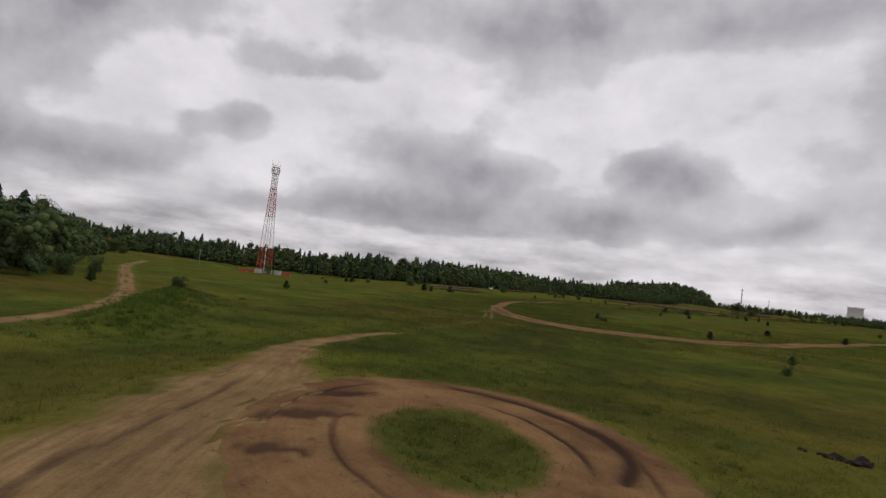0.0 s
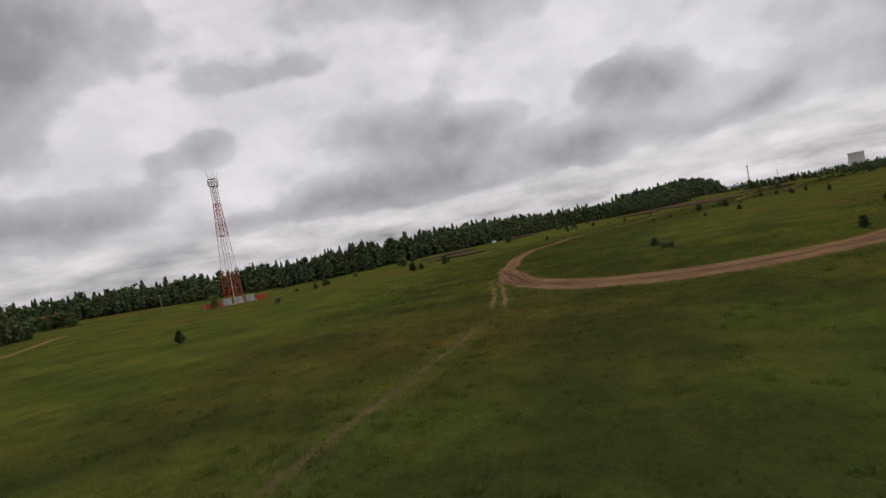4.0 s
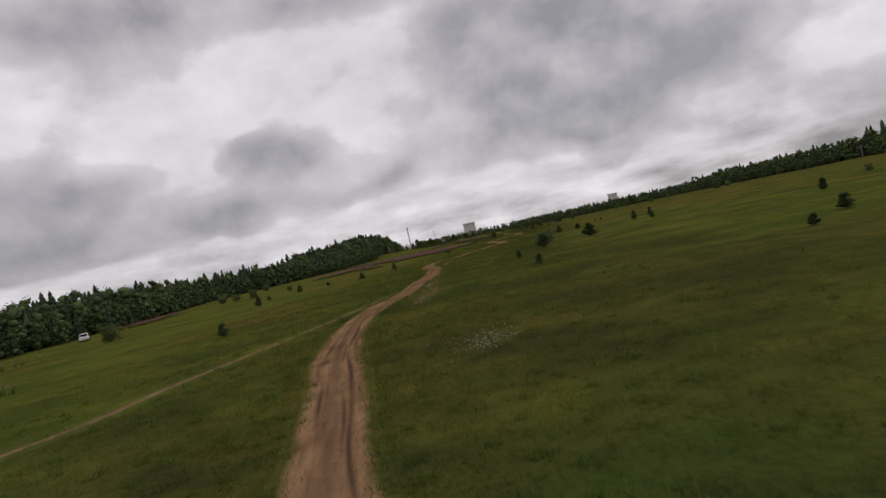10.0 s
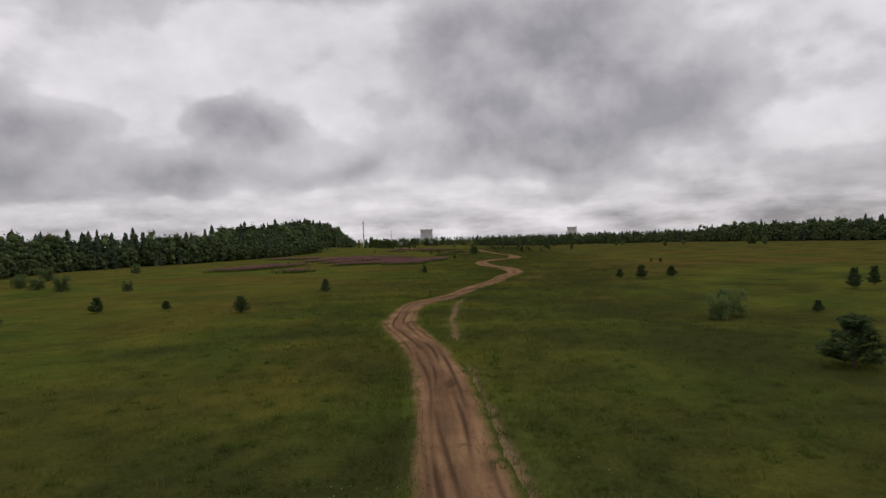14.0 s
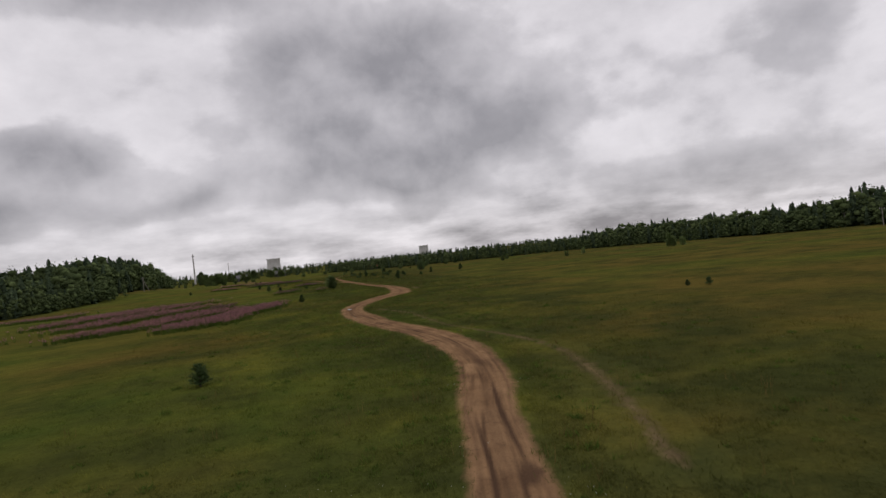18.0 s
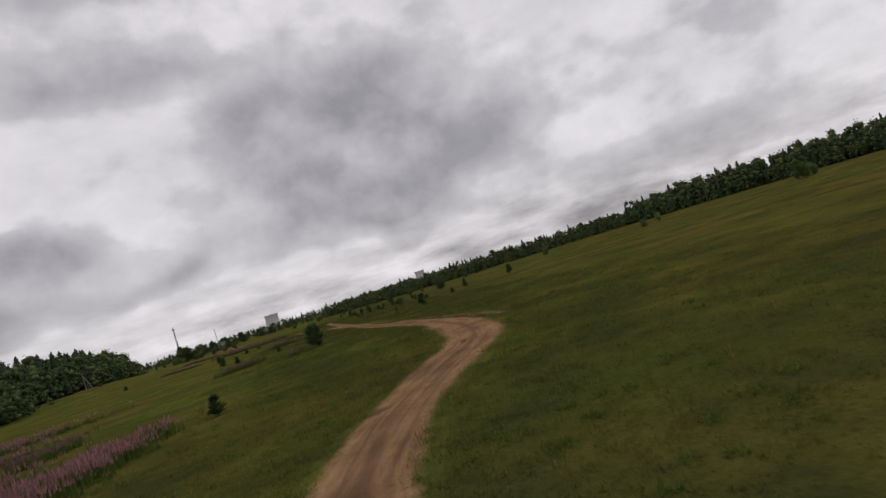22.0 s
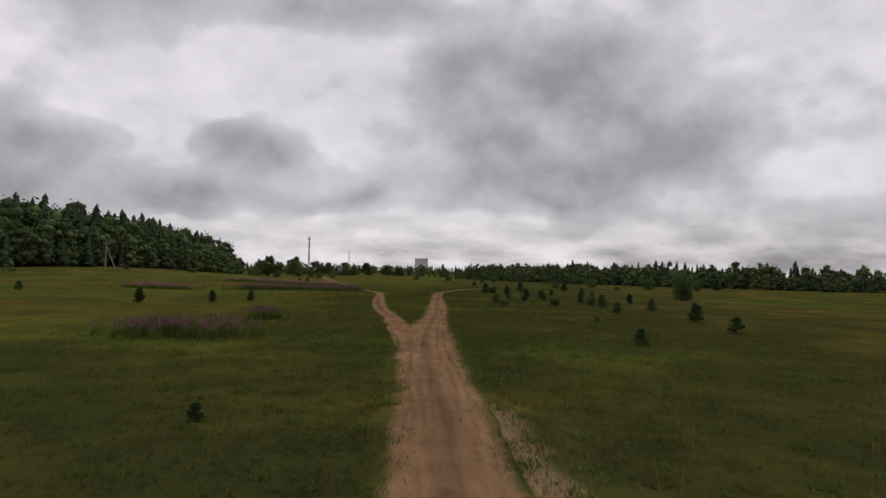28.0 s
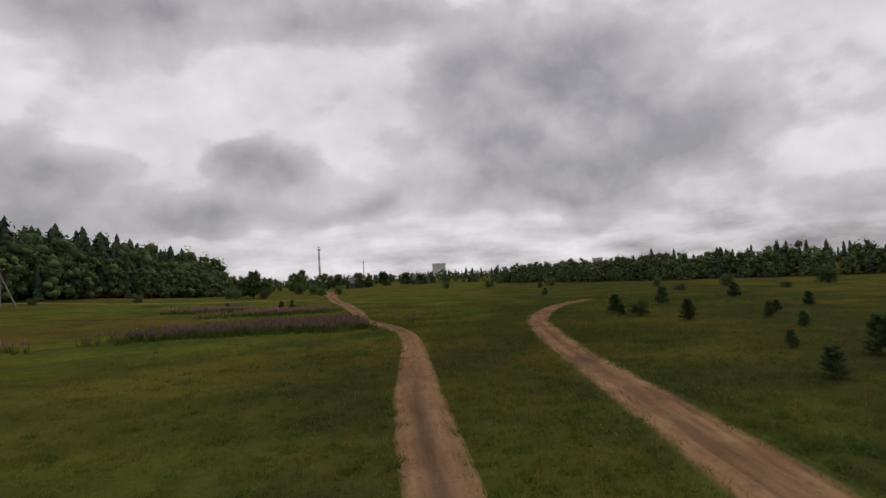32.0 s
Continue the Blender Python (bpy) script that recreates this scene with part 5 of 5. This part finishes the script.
def parked_car(x, y, turn):
    """A small white car seen end-on at the wood edge."""
    thing = tagged(new("car"), "small white car parked in the grass by the wood", "car")
    thing.matrix_basis = Matrix.Translation((x, y, float(ground_z(x, y)))) @ Matrix.Rotation(radians(turn), 4, "Z")
    bm = bmesh.new()
    box(bm, (1.7, 4.0, 0.6), (0, 0, 0.6), 0.12)
    body = part("body", bm, M_PALE, thing)
    bm = bmesh.new()
    box(bm, (1.5, 2.1, 0.6), (0, -0.2, 1.2), 0.2)
    part("cabin", bm, M_PALE, thing)
    for sy in (-1.26, 0.86):
        bm = bmesh.new()
        box(bm, (1.2, 0.06, 0.4), (0, sy, 1.2), 0.02)
        part("windscreen", bm, M_DARK, thing)
    for sx in (-0.78, 0.78):
        for sy in (-1.3, 1.3):
            bm = bmesh.new()
            bmesh.ops.create_cone(bm, cap_ends=True, segments=14, radius1=0.31, radius2=0.31, depth=0.2, matrix=Matrix.Translation((sx, sy, 0.31)) @ Matrix.Rotation(radians(90), 4, "Y"))
            wheel = part("wheel", bm, M_DARK, thing)
            bm = bmesh.new()
            bmesh.ops.create_cone(bm, cap_ends=True, segments=10, radius1=0.17, radius2=0.17, depth=0.24, matrix=Matrix.Translation((sx, sy, 0.31)) @ Matrix.Rotation(radians(90), 4, "Y"))
            part("hub", bm, M_STEEL, wheel)


parked_car(-208, 4, 211)


def puddle(x, y, rx, ry, turn, seed):
    r = rng(seed)
    bm = bmesh.new()
    p = r.rand(3) * 6.28
    ring = [bm.verts.new((rx * k * math.cos(a), ry * k * math.sin(a), 0)) for a in np.linspace(0, 6.2832, 49)[:-1] for k in [1 + 0.16 * math.sin(2 * a + p[0]) + 0.12 * math.sin(3 * a + p[1]) + 0.07 * math.sin(7 * a + p[2])]]
    bm.faces.new(ring)
    ob = part("puddle", bm, M_WATER)
    ob.matrix_basis = Matrix.Translation((x, y, float(ground_z(x, y)) + 0.09)) @ Matrix.Rotation(radians(turn), 4, "Z")
    tagged(ob, "shallow muddy rain puddle lying in the track", "puddle", "puddles in the track")


puddle(-121.45, 90.3, 0.48, 0.3, 80, 71)


def earth_heap(x, y, seed):
    """A low dark heap of clods."""
    r = rng(seed)
    thing = tagged(new("earth_heap"), "low dark heap of burnt clods in the grass", "earth heap")
    thing.location = (x, y, float(ground_z(x, y)))
    for k in range(16):
        bm = bmesh.new()
        sz = 0.10 + 0.13 * r.rand()
        bmesh.ops.create_icosphere(bm, subdivisions=1, radius=sz, matrix=Matrix.Translation((0.55 * r.randn(), 0.28 * r.randn(), sz * 0.15)))
        for v in bm.verts:
            v.co += Vector(0.25 * sz * r.randn(3))
            v.co.z *= 0.6
        part("clod", bm, M_DARK, thing)


earth_heap(-72.9, -221.6, 75)


# ---------------------------------------------------------------- grass, weeds and flowers
def near_tracks(n, lo, hi, seed, lines=None):
    """Random spots beside the tracks, lo to hi metres outside their edges, clear of every track."""
    r = rng(seed)
    c = np.concatenate(lines if lines is not None else [TRACK_LINES[k] for k in (0, 0, 1, 2, 3, 4)])
    c = c[(c[:, 1] < 300)]
    k = r.randint(len(c), size=n)
    a, d = r.rand(n) * 2 * math.pi, lo + (hi - lo) * r.rand(n) ** 1.25 + c[k, 2]
    p = c[k, :2] + np.stack([np.cos(a), np.sin(a)], 1) * d[:, None]
    solid = np.concatenate([t[::2] for j, t in enumerate(TRACK_LINES) if j not in (4, 5, 6, 7, 10, 11, 12, 13)])
    keep = np.ones(n, bool)
    for i0 in range(0, n, 4000):
        q = p[i0:i0 + 4000]
        gap = np.hypot(q[:, None, 0] - solid[None, :, 0], q[:, None, 1] - solid[None, :, 1]) - solid[None, :, 2] * 1.02
        keep[i0:i0 + 4000] = gap.min(1) > 0
    return p[keep]


def tuft_template(seed, blades, spread, high, lean, width):
    r = rng(seed)
    v = []
    for k in range(blades):
        a, q = r.rand() * 6.283, spread * math.sqrt(r.rand())
        bx, by = q * math.cos(a), q * math.sin(a)
        h = high * (0.6 + 0.8 * r.rand())
        la = r.rand() * 6.283
        wx, wy = width * math.cos(la + 1.57), width * math.sin(la + 1.57)
        v += [(bx - wx, by - wy, -0.02), (bx + wx, by + wy, -0.02), (bx + lean * h * math.cos(la), by + lean * h * math.sin(la), h)]
    return np.array(v), np.arange(3 * blades).reshape(-1, 3)


def strew(name, templates, spots, mat, label, category, seed, size=(0.7, 1.4)):
    r = rng(seed)
    z = ground_z(spots[:, 0], spots[:, 1])
    rows = [(x, y, zz, size[0] + (size[1] - size[0]) * r.rand(), 1.0, r.rand() * 6.283, r.randint(len(templates))) for (x, y), zz in zip(spots, z)]
    return scatter(name, templates, rows, mat, label, category)


GRASS = [tuft_template(k, 11, 0.34, 0.12, 1.1, 0.013) for k in range(80, 86)]
WEEDS = [tuft_template(k, 24, 0.34, 0.20, 1.0, 0.026) for k in range(86, 90)]
STALKS = [tuft_template(k, 5, 0.25, 0.45, 0.25, 0.009) for k in range(90, 94)]
strew("grass", GRASS, near_tracks(120000, 0.03, 22, 101), M_BLADE, "short tousled meadow grass along the track", "grass", 102)
strew("weeds", WEEDS, near_tracks(9000, 0.0, 18, 103), M_WEED, "broad-leaved weeds scattered in the grass", "weeds", 104, (0.35, 0.9))
r_bank = rng(150)
f_bank = r_bank.rand(1500)
bank = np.stack([-102.0 - 24.0 * f_bank + 1.2 * r_bank.randn(1500), -229.5 + 20.0 * f_bank + 2.2 * r_bank.randn(1500)], 1)
strew("bank_weeds", WEEDS, bank[:520], M_WEED, "tall rank weeds covering the low grassy bank", "weeds", 151, (0.5, 1.3))
strew("dry_stalks", STALKS, near_tracks(3000, 0.3, 16, 105), M_DRY, "dry straw-coloured stalks in the grass", "grass", 106)


def flower_template(seed, heads, high):
    r = rng(seed)
    v = []
    for k in range(heads):
        c = np.array((0.35 * r.randn(), 0.35 * r.randn(), high * (0.7 + 0.5 * r.rand())))
        for j in range(4):
            a = 1.57 * j + r.rand()
            v += [c, c + (0.015 * math.cos(a), 0.015 * math.sin(a), 0.008), c + (0.015 * math.cos(a + 1.3), 0.015 * math.sin(a + 1.3), 0.008)]
    return np.array(v), np.arange(len(v)).reshape(-1, 3)


FLOWERS = [flower_template(k, 5, 0.35) for k in (110, 111, 112)]
strew("white_flowers", FLOWERS, near_tracks(600, 0.5, 16, 113), M_WHITE, "small white meadow flowers in the grass", "flowers", 114)
strew("yellow_flowers", FLOWERS, near_tracks(500, 0.5, 16, 115), M_YELLOW, "small yellow meadow flowers in the grass", "flowers", 116)

r_clump = rng(117)
clump = np.concatenate([np.array(c) + 0.55 * r_clump.randn(n, 2) for c, n in (((-136.0, -90.5), 34), ((-125.2, 72.8), 6), ((-110.45, 199.2), 4))])
strew("yarrow", [flower_template(k, 9, 0.4) for k in (118, 119)], clump, M_WHITE, "clumps of white meadow yarrow in the grass", "flowers", 117, (1.2, 1.8))

# fireweed: x, y, half length, half width, turn, how thick
FIREWEED = [
    (-123.5, 166.0, 3.6, 1.5, 45, 0.7), (-116.5, 156.0, 2.3, 0.8, 35, 0.4),
    (-137.2, 129.3, 3.4, 1.3, 60, 0.8),     (-116.0, 194.6, 2.9, 1.9, 0, 1.0), (-114.7, 206.2, 1.3, 1.0, 0, 0.9), (-121.5, 263.5, 9.0, 3.4, 20, 0.8), (-113, 261.5, 4.0, 2.6, 0, 0.7),
    (-140, 255, 4.5, 2.5, 10, 0.6), (-124, 288, 8.0, 3.0, 20, 0.4), (-137, 300, 6, 3, 0, 0.4), (-138, 97, 7.0, 3.4, 52, 1.0), (-132.5, 109, 10.0, 2.8, 66, 1.0),
    (-142, 112, 10.0, 3.6, 52, 0.7), (-150, 128, 14.0, 4.5, 52, 0.5), (-150, 101, 6.0, 2.6, 25, 0.6), (-160, 141, 12.0, 4.5, 50, 0.45), (-156, 156, 9.0, 3.0, 35, 0.4), (-176, 172, 9.0, 3.5, 40, 0.4),
    
    (-160, 71, 4.0, 1.8, 10, 0.5), (-172, 96, 12, 4.5, 55, 0.5),
    (-150, 150, 12, 4, 40, 0.35), (-177, -74, 7.5, 3.0, 40, 0.5), (-200, -42, 10, 2.5, 50, 0.35), (-205, 25, 14, 2.0, 85, 0.2),
]


def fireweed():
    r = rng(120)
    spots, faded = [], []
    for number, (x, y, a, b, turn, thick) in enumerate(FIREWEED):
        n = int(a * b * math.pi * 9.5 * thick)
        for _ in range(n):
            q, f = math.sqrt(r.rand()), r.rand() * 6.283
            u, v = a * q * math.cos(f) * (1 + 0.25 * r.randn()), b * q * math.sin(f) * (1 + 0.25 * r.randn())
            c, s = math.cos(radians(turn)), math.sin(radians(turn))
            px, py = x + c * u - s * v, y + s * u + c * v
            if min(np.hypot(t[:, 0] - px, t[:, 1] - py).min() - 1.2 for t in TRACK_LINES[:2]) > 0:
                (faded if number < 7 else spots).append((px, py))
    spots, faded = np.array(spots), np.array(faded)
    spikes = []
    for k in range(5):
        q = rng(130 + k)
        v, t = [], []
        for j in range(6):
            bx, by, h = 0.2 * q.randn(), 0.2 * q.randn(), 0.72 + 0.3 * q.rand()
            n = len(v)
            v += [(bx + 0.034, by, h * 0.68), (bx - 0.018, by + 0.03, h * 0.68), (bx - 0.018, by - 0.03, h * 0.68), (bx + 0.02 * q.randn(), by, h)]
            t += [(n, n + 1, n + 3), (n + 1, n + 2, n + 3), (n + 2, n, n + 3)]
        spikes.append((np.array(v), np.array(t)))
    greens = [tuft_template(140 + k, 12, 0.22, 0.62, 0.28, 0.03) for k in range(4)]
    strew("faded_fireweed_leaves", greens, faded, M_WEED, "leafy stems of the withering fireweed clumps", "fireweed", 143, (0.65, 1.2))
    strew("faded_fireweed_spikes", spikes, faded, M_FADED, "grey-brown seed spikes of the withering fireweed clumps", "fireweed", 144, (0.55, 1.15))
    strew("fireweed_leaves", greens, spots, M_WEED, "leafy green stems of the fireweed stands", "fireweed", 141, (0.65, 1.2))
    strew("fireweed_blooms", spikes, spots[::1], M_PINK, "faded purple spikes of the fireweed stands", "fireweed", 142, (0.55, 1.15))


fireweed()
